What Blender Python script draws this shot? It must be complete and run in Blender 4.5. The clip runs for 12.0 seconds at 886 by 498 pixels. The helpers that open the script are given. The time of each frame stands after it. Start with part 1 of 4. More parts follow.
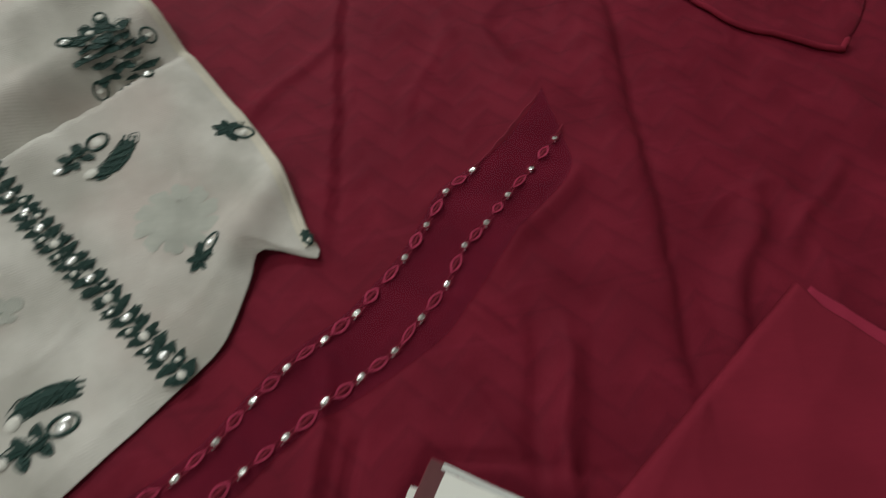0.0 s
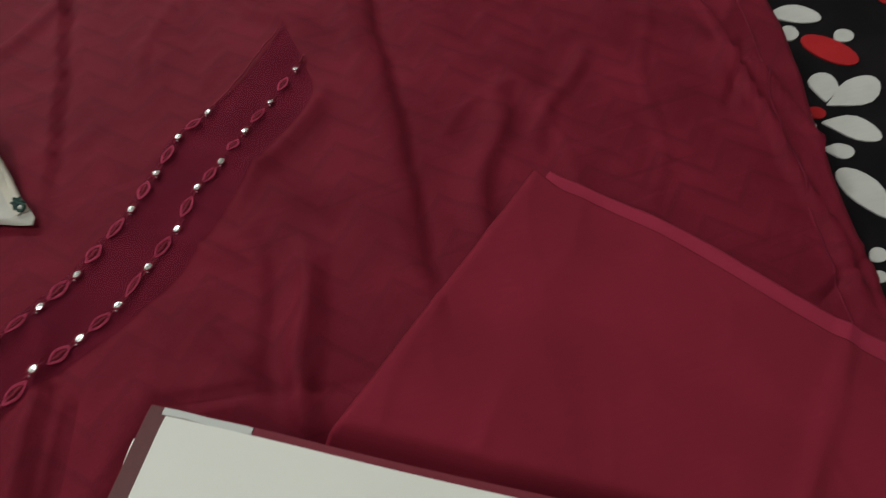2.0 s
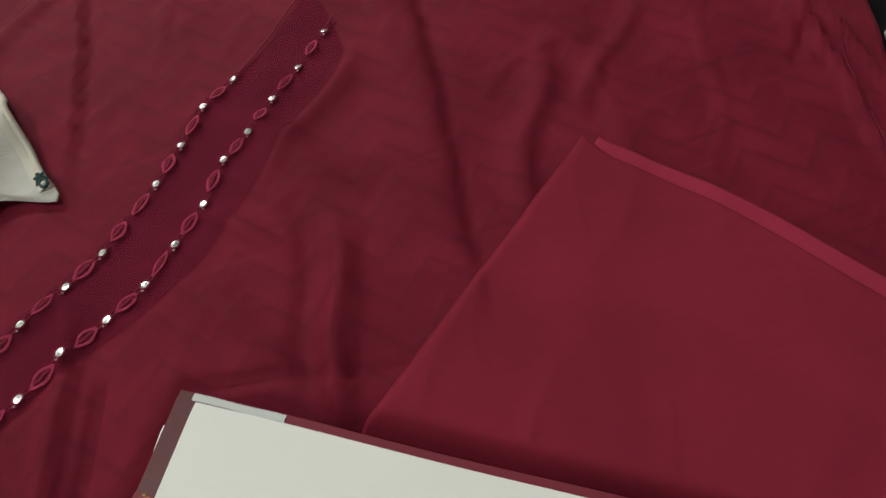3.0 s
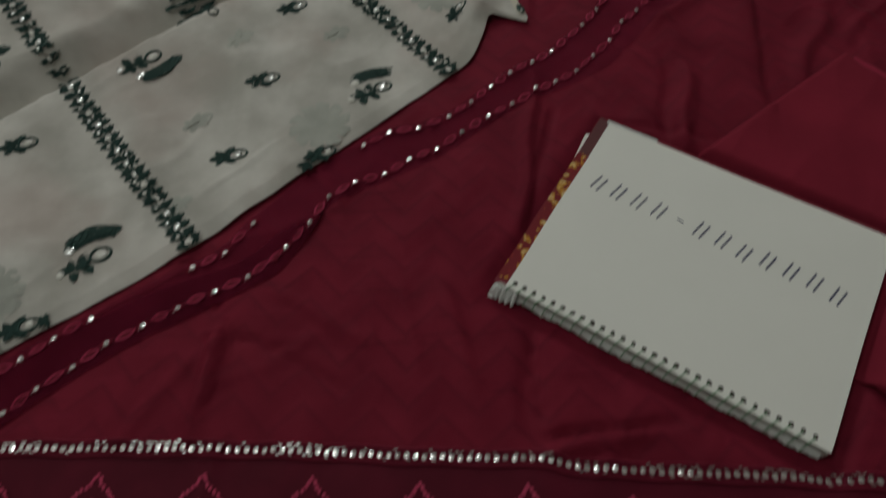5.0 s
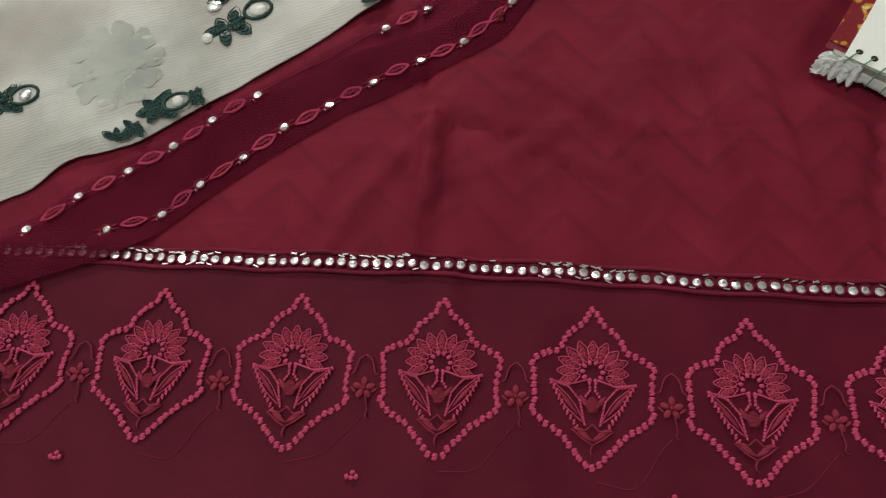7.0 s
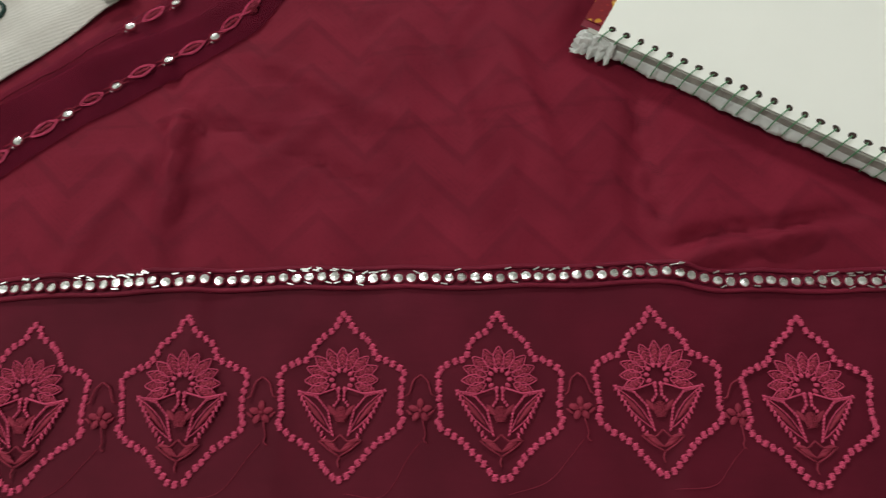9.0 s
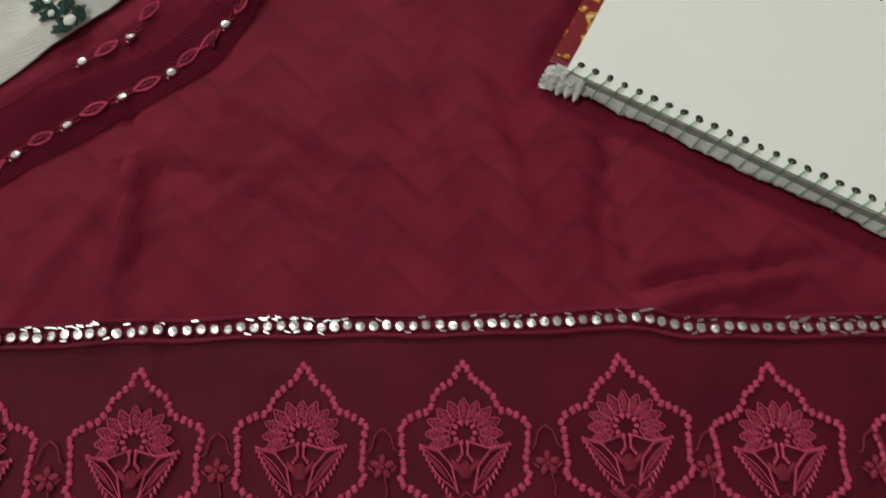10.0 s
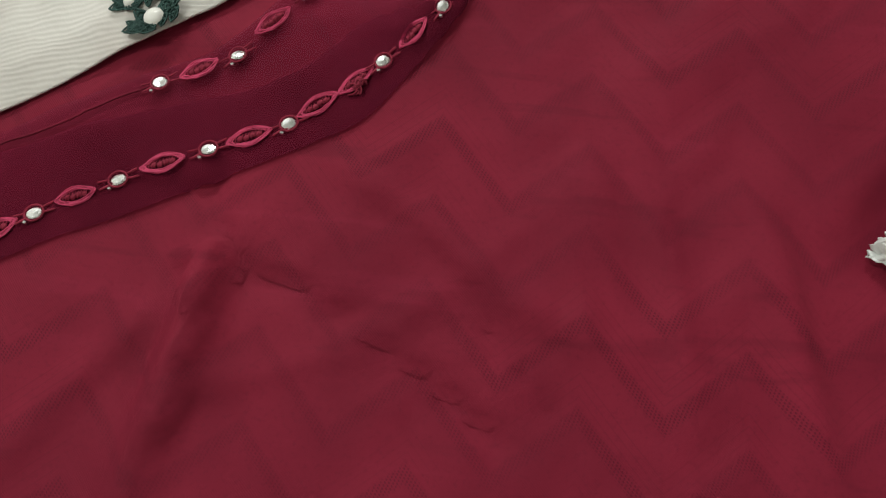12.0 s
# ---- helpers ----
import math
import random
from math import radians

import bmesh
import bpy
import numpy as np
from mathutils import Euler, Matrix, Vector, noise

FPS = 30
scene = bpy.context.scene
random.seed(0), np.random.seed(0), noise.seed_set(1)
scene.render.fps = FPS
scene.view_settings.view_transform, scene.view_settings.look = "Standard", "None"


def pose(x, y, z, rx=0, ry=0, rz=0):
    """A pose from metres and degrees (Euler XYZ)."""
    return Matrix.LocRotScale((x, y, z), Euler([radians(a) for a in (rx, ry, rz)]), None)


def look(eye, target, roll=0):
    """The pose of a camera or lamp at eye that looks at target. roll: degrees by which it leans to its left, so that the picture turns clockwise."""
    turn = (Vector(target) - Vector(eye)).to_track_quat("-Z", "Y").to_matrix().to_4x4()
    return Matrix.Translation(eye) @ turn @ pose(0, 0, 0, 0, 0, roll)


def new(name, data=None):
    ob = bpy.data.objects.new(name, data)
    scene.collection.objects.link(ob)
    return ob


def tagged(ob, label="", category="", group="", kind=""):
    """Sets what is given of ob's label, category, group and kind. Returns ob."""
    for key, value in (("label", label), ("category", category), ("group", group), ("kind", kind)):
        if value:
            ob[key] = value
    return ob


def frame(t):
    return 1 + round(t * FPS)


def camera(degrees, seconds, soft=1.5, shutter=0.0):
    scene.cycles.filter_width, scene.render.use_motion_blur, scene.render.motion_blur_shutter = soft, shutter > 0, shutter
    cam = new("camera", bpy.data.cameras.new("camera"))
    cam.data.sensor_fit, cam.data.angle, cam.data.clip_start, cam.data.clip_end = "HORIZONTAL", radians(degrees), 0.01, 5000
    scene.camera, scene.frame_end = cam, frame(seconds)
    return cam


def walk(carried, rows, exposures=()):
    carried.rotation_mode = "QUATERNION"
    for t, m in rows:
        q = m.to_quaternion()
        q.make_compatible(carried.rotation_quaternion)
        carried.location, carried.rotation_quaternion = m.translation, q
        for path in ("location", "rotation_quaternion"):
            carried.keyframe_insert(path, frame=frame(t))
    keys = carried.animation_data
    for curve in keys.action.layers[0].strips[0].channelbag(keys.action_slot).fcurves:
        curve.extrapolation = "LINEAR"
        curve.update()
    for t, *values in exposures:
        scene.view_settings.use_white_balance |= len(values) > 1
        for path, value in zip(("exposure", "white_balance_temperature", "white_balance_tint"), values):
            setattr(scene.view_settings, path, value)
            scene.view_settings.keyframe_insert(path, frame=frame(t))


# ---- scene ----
cam = camera(69.3, 12.0, soft=1.2, shutter=0.35)
PATH = [
    (0, (0.113, 0.091, 0.259), (0.056, 1.177, -1.419), 1.1),
    (0.5, (0.096, 0.015, 0.299), (0.002, 1.119, -1.366), 3.1),
    (0.9, (0.106, -0.029, 0.318), (-0.048, 1.107, -1.321), -1.5),
    (1, (0.101, -0.038, 0.314), (-0.017, 1.114, -1.317), 0.4),
    (1.5, (0.154, 0.001, 0.284), (0.172, 1.146, -1.355), 0.8),
    (2, (0.198, 0.068, 0.233), (0.354, 1.135, -1.451), 1.1),
    (2.5, (0.199, 0.085, 0.215), (0.288, 1.084, -1.515), -2.4),
    (2.7, (0.198, 0.085, 0.217), (0.279, 1.068, -1.523), -3.0),
    (4.3, (0.128, -0.038, 0.285), (-0.146, 0.971, -1.42), -6.0),
    (4.5, (0.096, -0.072, 0.312), (-0.191, 0.951, -1.382), -4.0),
    (4.6, (0.087, -0.09, 0.319), (-0.208, 0.953, -1.362), -3.6),
    (4.8, (0.079, -0.118, 0.321), (-0.193, 0.956, -1.344), -2.4),
    (5, (0.073, -0.147, 0.315), (-0.18, 0.887, -1.378), -2.4),
    (5.2, (0.057, -0.166, 0.301), (-0.15, 0.806, -1.435), -0.4),
    (5.5, (0.036, -0.165, 0.275), (-0.139, 0.619, -1.557), -1.7),
    (6, (0.009, -0.149, 0.233), (-0.098, 0.526, -1.646), 0.4),
    (6.5, (-0.025, -0.151, 0.226), (-0.272, 0.444, -1.667), -10.3),
    (6.7, (-0.034, -0.156, 0.221), (-0.321, 0.458, -1.66), -11.2),
    (8.3, (0.011, -0.136, 0.221), (-0.17, 0.442, -1.686), -7.1),
    (8.5, (0.018, -0.135, 0.218), (-0.161, 0.437, -1.69), -7.5),
    (9, (0.033, -0.129, 0.213), (-0.076, 0.445, -1.7), -2.1),
    (9.5, (0.046, -0.124, 0.21), (-0.016, 0.442, -1.708), 1.6),
    (10, (0.038, -0.111, 0.211), (-0.03, 0.465, -1.703), 1.4),
    (10.5, (0.012, -0.078, 0.191), (-0.152, 0.555, -1.7), -0.6),
    (11, (-0.008, -0.053, 0.152), (-0.168, 0.531, -1.754), 3.7),
    (11.5, (-0.013, -0.049, 0.147), (-0.225, 0.499, -1.765), -1.5),
    (12, (-0.018, -0.048, 0.141), (-0.224, 0.453, -1.784), -2.3),
]

# ---- light ----
EXPOSURE = [(0.0, -0.15), (0.5, -0.45), (1.0, -0.7), (1.5, -0.65), (2.0, -0.08), (2.7, 0.22), (4.3, -0.9), (5.0, -1.0), (5.5, -0.38), (6.0, 0.05), (6.5, 0.2), (8.5, 0.36), (9.5, 0.34), (10.5, -0.05), (11.0, 0.2), (12.0, 0.6)]
walk(cam, [(t, look(eye, target, roll)) for t, eye, target, roll in PATH], EXPOSURE)

world = bpy.data.worlds.new("room_air")
world.use_nodes = True
world.node_tree.nodes["Background"].inputs[0].default_value = (0.6, 0.68, 0.75, 1)
world.node_tree.nodes["Background"].inputs[1].default_value = 0.02
scene.world = world


def area_lamp(name, eye, target, sx, sy, watts, colour):
    data = bpy.data.lights.new(name, "AREA")
    data.shape, data.size, data.size_y, data.energy, data.color = "RECTANGLE", sx, sy, watts, colour
    ob = new(name, data)
    ob.matrix_world = look(eye, target)
    return ob


# Key light from the upper left; the tube fitting itself is assumed, unseen.
area_lamp("assumed_tube_glow", (-0.6, 2.0, 1.45), (0.05, 0.1, 0.0), 1.2, 0.08, 36, (0.97, 1.0, 0.98))
# Overhead fill added to even out the falloff; no such lamp is known.
area_lamp("ceiling_fill", (-0.95, -0.05, 2.26), (-0.95, -0.05, 0.0), 0.45, 0.45, 15, (0.98, 1.0, 0.97))


# ---- materials ----
class Mat:
    """A small helper round one node material."""

    def __init__(self, name, rough=0.8, metal=0.0, sheen=0.0, spec=0.3):
        self.m = bpy.data.materials.new(name)
        self.m.use_nodes = True
        self.t = self.m.node_tree
        self.b = self.t.nodes["Principled BSDF"]
        self.b.inputs["Roughness"].default_value = rough
        self.b.inputs["Metallic"].default_value = metal
        self.b.inputs["Specular IOR Level"].default_value = spec
        self.b.inputs["Sheen Weight"].default_value = sheen
        self.b.inputs["Sheen Roughness"].default_value = 0.4

    def put(self, value, socket):
        if isinstance(value, (int, float)):
            socket.default_value = value
        elif isinstance(value, tuple):
            socket.default_value = (*value, 1) if len(value) == 3 and socket.type == "RGBA" else value
        else:
            self.t.links.new(value, socket)

    def math(self, op, a, b=0.0, c=0.0):
        n = self.t.nodes.new("ShaderNodeMath")
        n.operation = op
        for i, v in enumerate((a, b, c)):
            self.put(v, n.inputs[i])
        return n.outputs[0]

    def coord(self, angle=0.0):
        n = self.t.nodes.new("ShaderNodeTexCoord")
        r = self.t.nodes.new("ShaderNodeMapping")
        r.inputs["Rotation"].default_value = (0, 0, radians(-angle))
        self.t.links.new(n.outputs["Object"], r.inputs[0])
        return r.outputs[0]

    def noise(self, vec, scale, detail=3.0, stretch=None):
        if stretch:
            s = self.t.nodes.new("ShaderNodeMapping")
            s.inputs["Scale"].default_value = stretch
            self.t.links.new(vec, s.inputs[0])
            vec = s.outputs[0]
        n = self.t.nodes.new("ShaderNodeTexNoise")
        n.inputs["Scale"].default_value, n.inputs["Detail"].default_value = scale, detail
        self.t.links.new(vec, n.inputs["Vector"])
        return n.outputs["Fac"]

    def xyz(self, vec):
        n = self.t.nodes.new("ShaderNodeSeparateXYZ")
        self.t.links.new(vec, n.inputs[0])
        return n.outputs

    def step(self, v, lo, hi, a=0.0, b=1.0):
        n = self.t.nodes.new("ShaderNodeMapRange")
        n.interpolation_type = "SMOOTHSTEP"
        for i, x in enumerate((v, lo, hi, a, b)):
            self.put(x, n.inputs[i])
        return n.outputs[0]

    def mix(self, fac, a, b, mode="MIX"):
        n = self.t.nodes.new("ShaderNodeMix")
        n.data_type, n.blend_type = "RGBA", mode
        self.put(fac, n.inputs[0])
        self.put(a, n.inputs[6])
        self.put(b, n.inputs[7])
        return n.outputs[2]

    def random(self):
        return self.t.nodes.new("ShaderNodeObjectInfo").outputs["Random"]

    def island(self):
        return self.t.nodes.new("ShaderNodeNewGeometry").outputs["Random Per Island"]

    def done(self, colour, height=None, strength=0.3, distance=0.0005):
        self.put(colour, self.b.inputs["Base Color"])
        if height is not None:
            n = self.t.nodes.new("ShaderNodeBump")
            n.inputs["Strength"].default_value, n.inputs["Distance"].default_value = strength, distance
            self.put(height, n.inputs["Height"])
            self.t.links.new(n.outputs[0], self.b.inputs["Normal"])
        return self.m


def weave(k, vec, period=0.0006):
    x, y, _ = k.xyz(vec)
    f = 2 * math.pi / period
    return k.math("MULTIPLY", k.math("SINE", k.math("MULTIPLY", x, f)), k.math("SINE", k.math("MULTIPLY", y, f)))


MAROON = (0.182, 0.0118, 0.0285)


def chevron_cloth():
    """Maroon lawn with a woven zigzag of small open holes, period 34 mm, repeat 19 mm."""
    k = Mat("maroon_chevron_lawn", 0.72, spec=0.10)
    v = k.coord(14.5)
    wob = k.math("MULTIPLY", k.math("SUBTRACT", k.noise(v, 9, 2), 0.5), 0.003)
    x, y, _ = k.xyz(v)
    row = k.math("ADD", k.math("MULTIPLY_ADD", x, 0.145, y), wob)
    zig = k.math("PINGPONG", k.math("ADD", x, 0.0031 + 0.696), 0.0174)
    w = k.math("FRACT", k.math("DIVIDE", k.math("ADD", row, k.math("ADD", zig, 50 * 0.0197 + 0.45 * 0.0197 - 0.0418)), 0.0197))
    band = k.math("MULTIPLY", k.step(w, 0.30, 0.40), k.step(w, 0.60, 0.50))
    wide = k.math("MULTIPLY", k.step(w, 0.62, 0.50), k.step(w, -0.05, 0.45))
    lines = k.math("MULTIPLY", k.step(w, 0.60, 0.64), k.step(w, 0.99, 0.95))
    stripe = k.math("MULTIPLY", k.math("SINE", k.math("MULTIPLY", w, 50.0)), lines)
    f = 2 * math.pi / 0.00085
    dot = k.math("MULTIPLY", k.math("SINE", k.math("MULTIPLY", k.math("ADD", x, k.math("MULTIPLY", y, 0.35)), f)), k.math("SINE", k.math("MULTIPLY", y, f * 0.7)))
    holes = k.math("MULTIPLY", k.step(dot, 0.1, 0.6), band)
    patch = k.math("MULTIPLY", k.step(k.noise(v, 17, 2), 0.38, 0.66), k.step(y, 0.24, 0.11))
    holes = k.math("MULTIPLY", holes, k.math("MULTIPLY_ADD", patch, 0.7, 0.3))
    big = k.noise(v, 30, 4)
    base = k.mix(k.step(big, 0.3, 0.75), (MAROON[0] * 0.86, MAROON[1] * 0.85, MAROON[2] * 0.85), (MAROON[0] * 1.12, MAROON[1] * 1.2, MAROON[2] * 1.12))
    base = k.mix(k.math("MULTIPLY", wide, 0.19), base, (0.115, 0.0075, 0.019))
    base = k.mix(k.math("MULTIPLY", band, 0.10), base, (0.12, 0.008, 0.02))
    streak = k.noise(v, 150, 3, (0.09, 1, 1))
    base = k.mix(k.math("MULTIPLY", k.step(streak, 0.60, 0.74), 0.30), base, (0.085, 0.006, 0.015))
    base = k.mix(k.math("MULTIPLY", k.step(streak, 0.42, 0.28), 0.22), base, (0.245, 0.019, 0.045))
    fleck = k.noise(v, 900, 2)
    base = k.mix(k.math("MULTIPLY", k.step(fleck, 0.5, 0.75), 0.22), base, (0.10, 0.007, 0.018))
    base = k.mix(k.math("MULTIPLY", holes, 0.55), base, (0.055, 0.004, 0.011))
    base = k.mix(k.math("MULTIPLY", k.math("MULTIPLY", k.step(stripe, 0.75, 1.0), patch), 0.2), base, (0.085, 0.006, 0.014))
    slub = k.noise(v, 420, 2, (0.12, 1, 1))
    h = k.math("ADD", k.math("MULTIPLY", weave(k, v), 0.12), k.math("ADD", k.math("MULTIPLY", slub, 0.5), k.math("MULTIPLY", holes, -0.8)))
    h = k.math("ADD", h, k.math("MULTIPLY", stripe, 0.04))
    h = k.math("ADD", h, k.math("MULTIPLY", k.math("SINE", k.math("MULTIPLY", w, 2 * math.pi)), 1.3))
    return k.done(base, h, 0.35, 0.0004)


def plain_cloth(name, colour, vary=0.12, rough=0.8, sheen=0.25, scale=40, period=0.0006, strength=0.25):
    k = Mat(name, rough, sheen=0.0, spec=0.08)
    v = k.coord(8.5)
    n = k.step(k.noise(v, scale, 4), 0.3, 0.7)
    lo, hi = [tuple(min(1, c * (1 + s * vary)) for c in colour) for s in (-1, 1)]
    grain = k.noise(v, 600, 2, (0.15, 1, 1))
    col = k.mix(n, lo, hi)
    col = k.mix(k.math("MULTIPLY", grain, 0.25), col, tuple(c * 0.6 for c in colour))
    h = k.math("ADD", k.math("MULTIPLY", weave(k, v, period), 0.2), k.math("MULTIPLY", grain, 0.6))
    return k.done(col, h, strength, 0.0004)


def sheer_organza(name, colour, cover, tint):
    """Thin see-through weave: part threads, part gaps that let the cloth below show."""
    k = Mat(name, 0.75, spec=0.04)
    v = k.coord(40)
    n = k.step(k.noise(v, 35, 4), 0.3, 0.7)
    grain = k.noise(v, 700, 2, (0.2, 1, 1))
    col = k.mix(n, tuple(c * 0.85 for c in colour), tuple(c * 1.15 for c in colour))
    k.done(col, k.math("ADD", grain, weave(k, v, 0.0005)), 0.08, 0.0003)
    gap = k.t.nodes.new("ShaderNodeBsdfTransparent")
    gap.inputs[0].default_value = (*tint, 1)
    both = k.t.nodes.new("ShaderNodeMixShader")
    k.put(k.step(grain, 0.2, 0.8, cover - 0.03, cover + 0.03), both.inputs[0])
    k.t.links.new(gap.outputs[0], both.inputs[1])
    k.t.links.new(k.b.outputs[0], both.inputs[2])
    k.t.links.new(both.outputs[0], k.t.nodes["Material Output"].inputs["Surface"])
    return k.m


def crinkle_chiffon():
    """Off-white chiffon with fine crinkle lines and soft grey mottling."""
    k = Mat("off_white_crinkle_chiffon", 0.85, sheen=0.1, spec=0.2)
    v = k.coord(32.0)
    x, y, _ = k.xyz(v)
    wob = k.math("MULTIPLY", k.noise(v, 60, 2), 0.004)
    ribs = k.math("SINE", k.math("MULTIPLY", k.math("ADD", y, wob), 2 * math.pi / 0.0013))
    n = k.step(k.noise(v, 22, 4), 0.3, 0.75)
    col = k.mix(n, (0.42, 0.405, 0.36), (0.68, 0.66, 0.605))
    tea = k.step(k.noise(v, 13, 3), 0.46, 0.70)
    col = k.mix(k.math("MULTIPLY", tea, 0.5), col, (0.45, 0.36, 0.32))
    fine = k.noise(v, 500, 2)
    return k.done(col, k.math("ADD", k.math("MULTIPLY", ribs, 0.20), k.math("MULTIPLY", fine, 0.6)), 0.3, 0.0005)


def thread(name, colour, rough=0.8):
    k = Mat(name, rough, spec=0.2)
    v = k.coord(30)
    n = k.noise(v, 1500, 2, (0.3, 1, 1))
    col = k.mix(n, tuple(c * 0.6 for c in colour), tuple(min(1, c * 1.35) for c in colour))
    col = k.mix(k.math("MULTIPLY", k.random(), 0.25), col, tuple(c * 0.7 for c in colour))
    col = k.mix(k.math("MULTIPLY", k.island(), 0.45), col, tuple(min(1, c * 1.5 + 0.01) for c in colour))
    return k.done(col, n, 0.6, 0.0004)


def mirror_glass():
    k = Mat("small_mirror_glass", 0.12, metal=1.0)
    v = k.coord(0)
    n = k.noise(v, 350, 3)
    col = k.mix(k.step(n, 0.3, 0.7), (0.78, 0.80, 0.77), (0.96, 0.97, 0.95))
    k.put(k.step(n, 0.3, 0.75, 0.2, 0.42), k.b.inputs["Roughness"])
    return k.done(col, n, 0.5, 0.0004)


def paper(name, colour, rough=0.7):
    k = Mat(name, rough, spec=0.3)
    v = k.coord(0)
    n = k.noise(v, 25, 4)
    f = k.noise(v, 700, 2)
    col = k.mix(n, tuple(c * 0.95 for c in colour), colour)
    return k.done(col, f, 0.12, 0.0002)


def cover_print():
    """Glossy cover: dark red with gold and cream print."""
    k = Mat("printed_cover_card", 0.3, spec=0.5)
    v = k.coord(20)
    a, b = k.noise(v, 190, 2), k.noise(v, 420, 3)
    col = k.mix(k.step(a, 0.54, 0.57), (0.20, 0.012, 0.02), (0.55, 0.27, 0.03))
    col = k.mix(k.math("MULTIPLY", k.step(a, 0.60, 0.63), k.step(b, 0.45, 0.5)), col, (0.75, 0.62, 0.3))
    col = k.mix(k.math("MULTIPLY", k.step(b, 0.62, 0.66), 0.8), col, (0.35, 0.03, 0.02))
    return k.done(col, b, 0.05)


def page_edges():
    k = Mat("grey_page_edges", 0.7, spec=0.3)
    v = k.coord(0)
    _, _, z = k.xyz(v)
    lines = k.math("SINE", k.math("MULTIPLY", z, 2 * math.pi / 0.0008))
    n = k.noise(v, 180, 3)
    col = k.mix(k.step(n, 0.3, 0.7), (0.33, 0.33, 0.29), (0.47, 0.47, 0.42))
    return k.done(col, k.math("ADD", lines, n), 0.4, 0.0004)


def wall_paint(name, colour):
    k = Mat(name, 0.85, spec=0.3)
    v = k.coord(0)
    n = k.noise(v, 3, 5)
    return k.done(k.mix(n, tuple(c * 0.93 for c in colour), colour), k.noise(v, 90, 3), 0.15, 0.002)


def wood_boards():
    k = Mat("dark_floor_boards", 0.5)
    v = k.coord(0)
    n = k.noise(v, 8, 5, (1, 14, 1))
    return k.done(k.mix(n, (0.10, 0.06, 0.035), (0.2, 0.12, 0.07)), n, 0.2, 0.001)


def solid(name, colour, rough=0.5, metal=0.0):
    k = Mat(name, rough, metal)
    n = k.noise(k.coord(0), 300, 3)
    return k.done(k.mix(n, tuple(c * 0.8 for c in colour), colour), n, 0.15, 0.0003)


M_LAWN = chevron_cloth()
M_PLAIN = plain_cloth("plain_maroon_cambric", (0.24, 0.019, 0.039), 0.10, scale=18)
# Paler copy of the plain cambric; the lit hem band is put into its colour.
M_PLAIN_LIT = plain_cloth("maroon_cambric_lit", (0.35, 0.030, 0.066), 0.06, scale=18)
M_BAND = plain_cloth("dark_maroon_organza", (0.098, 0.0075, 0.0185), 0.12, 0.6)
M_STRIP = sheer_organza("wine_organza", (0.185, 0.0135, 0.0380), 0.32, (0.95, 0.88, 0.93))
M_TAPE = plain_cloth("wine_tape", (0.125, 0.0095, 0.0245), 0.2, 0.55, scale=25)
M_DOUBLE = sheer_organza("doubled_wine_organza", (0.125, 0.0082, 0.0240), 0.52, (0.85, 0.70, 0.78))
M_PIPE = plain_cloth("maroon_piping", (0.17, 0.014, 0.032), 0.15, 0.6)
M_WHITE = crinkle_chiffon()
M_HEM = plain_cloth("cream_selvedge", (0.67, 0.63, 0.53), 0.08)
M_SHEET = plain_cloth("black_cotton_sheet", (0.011, 0.0095, 0.011), 0.3, 0.85, 0.1)
M_PETAL = plain_cloth("white_cotton_print", (0.66, 0.66, 0.62), 0.05, 0.85, 0.1)
M_RED = plain_cloth("red_cotton_print", (0.50, 0.025, 0.03), 0.08, 0.85, 0.1)
M_PINK = thread("rose_maroon_thread", (0.49, 0.054, 0.120))
M_DIM = thread("dull_maroon_thread", (0.23, 0.02, 0.042))
M_GREEN = thread("deep_green_thread", (0.026, 0.062, 0.052), 0.6)
M_GHOST = plain_cloth("pale_green_shadow_embroidery", (0.45, 0.46, 0.41), 0.14)
M_PEARL = solid("pearly_white_stone", (0.78, 0.77, 0.70), 0.2)
M_MIRROR = mirror_glass()
M_PAGE = paper("white_page", (0.88, 0.885, 0.82))
M_EDGE = page_edges()
M_TORN = paper("torn_pale_paper", (0.64, 0.66, 0.63))
M_COVER = cover_print()
M_COVERRED = solid("glossy_maroon_card", (0.24, 0.035, 0.055), 0.3)
M_COVERIN = solid("dull_plum_card", (0.15, 0.055, 0.058), 0.35)
M_GREENWIRE = solid("green_coated_wire", (0.10, 0.30, 0.14), 0.35)
M_HOLE = solid("punched_hole_shadow", (0.05, 0.03, 0.025), 0.9)
M_INK = solid("blue_black_ink", (0.03, 0.035, 0.10), 0.5)
M_WALL = wall_paint("white_wall_paint", (0.78, 0.78, 0.74))
M_CEIL = wall_paint("white_ceiling_paint", (0.82, 0.82, 0.8))
M_FLOOR = wood_boards()
M_LAMPBODY = solid("white_lamp_body", (0.8, 0.8, 0.8), 0.4)


# ---- building helpers ----
def mesh_of(name, bm, material, smooth=True):
    me = bpy.data.meshes.new(name)
    bm.normal_update()
    bm.to_mesh(me)
    bm.free()
    me.materials.append(material)
    if smooth:
        me.polygons.foreach_set("use_smooth", [True] * len(me.polygons))
    return me


def thing(name, label, category, group="", kind=""):
    return tagged(new(name), label, category, group, kind)


def part(name, bm, material, parent, label="", smooth=True):
    ob = new(name, bm if isinstance(bm, bpy.types.Mesh) else mesh_of(name, bm, material, smooth))
    ob.parent = parent
    return tagged(ob, label)


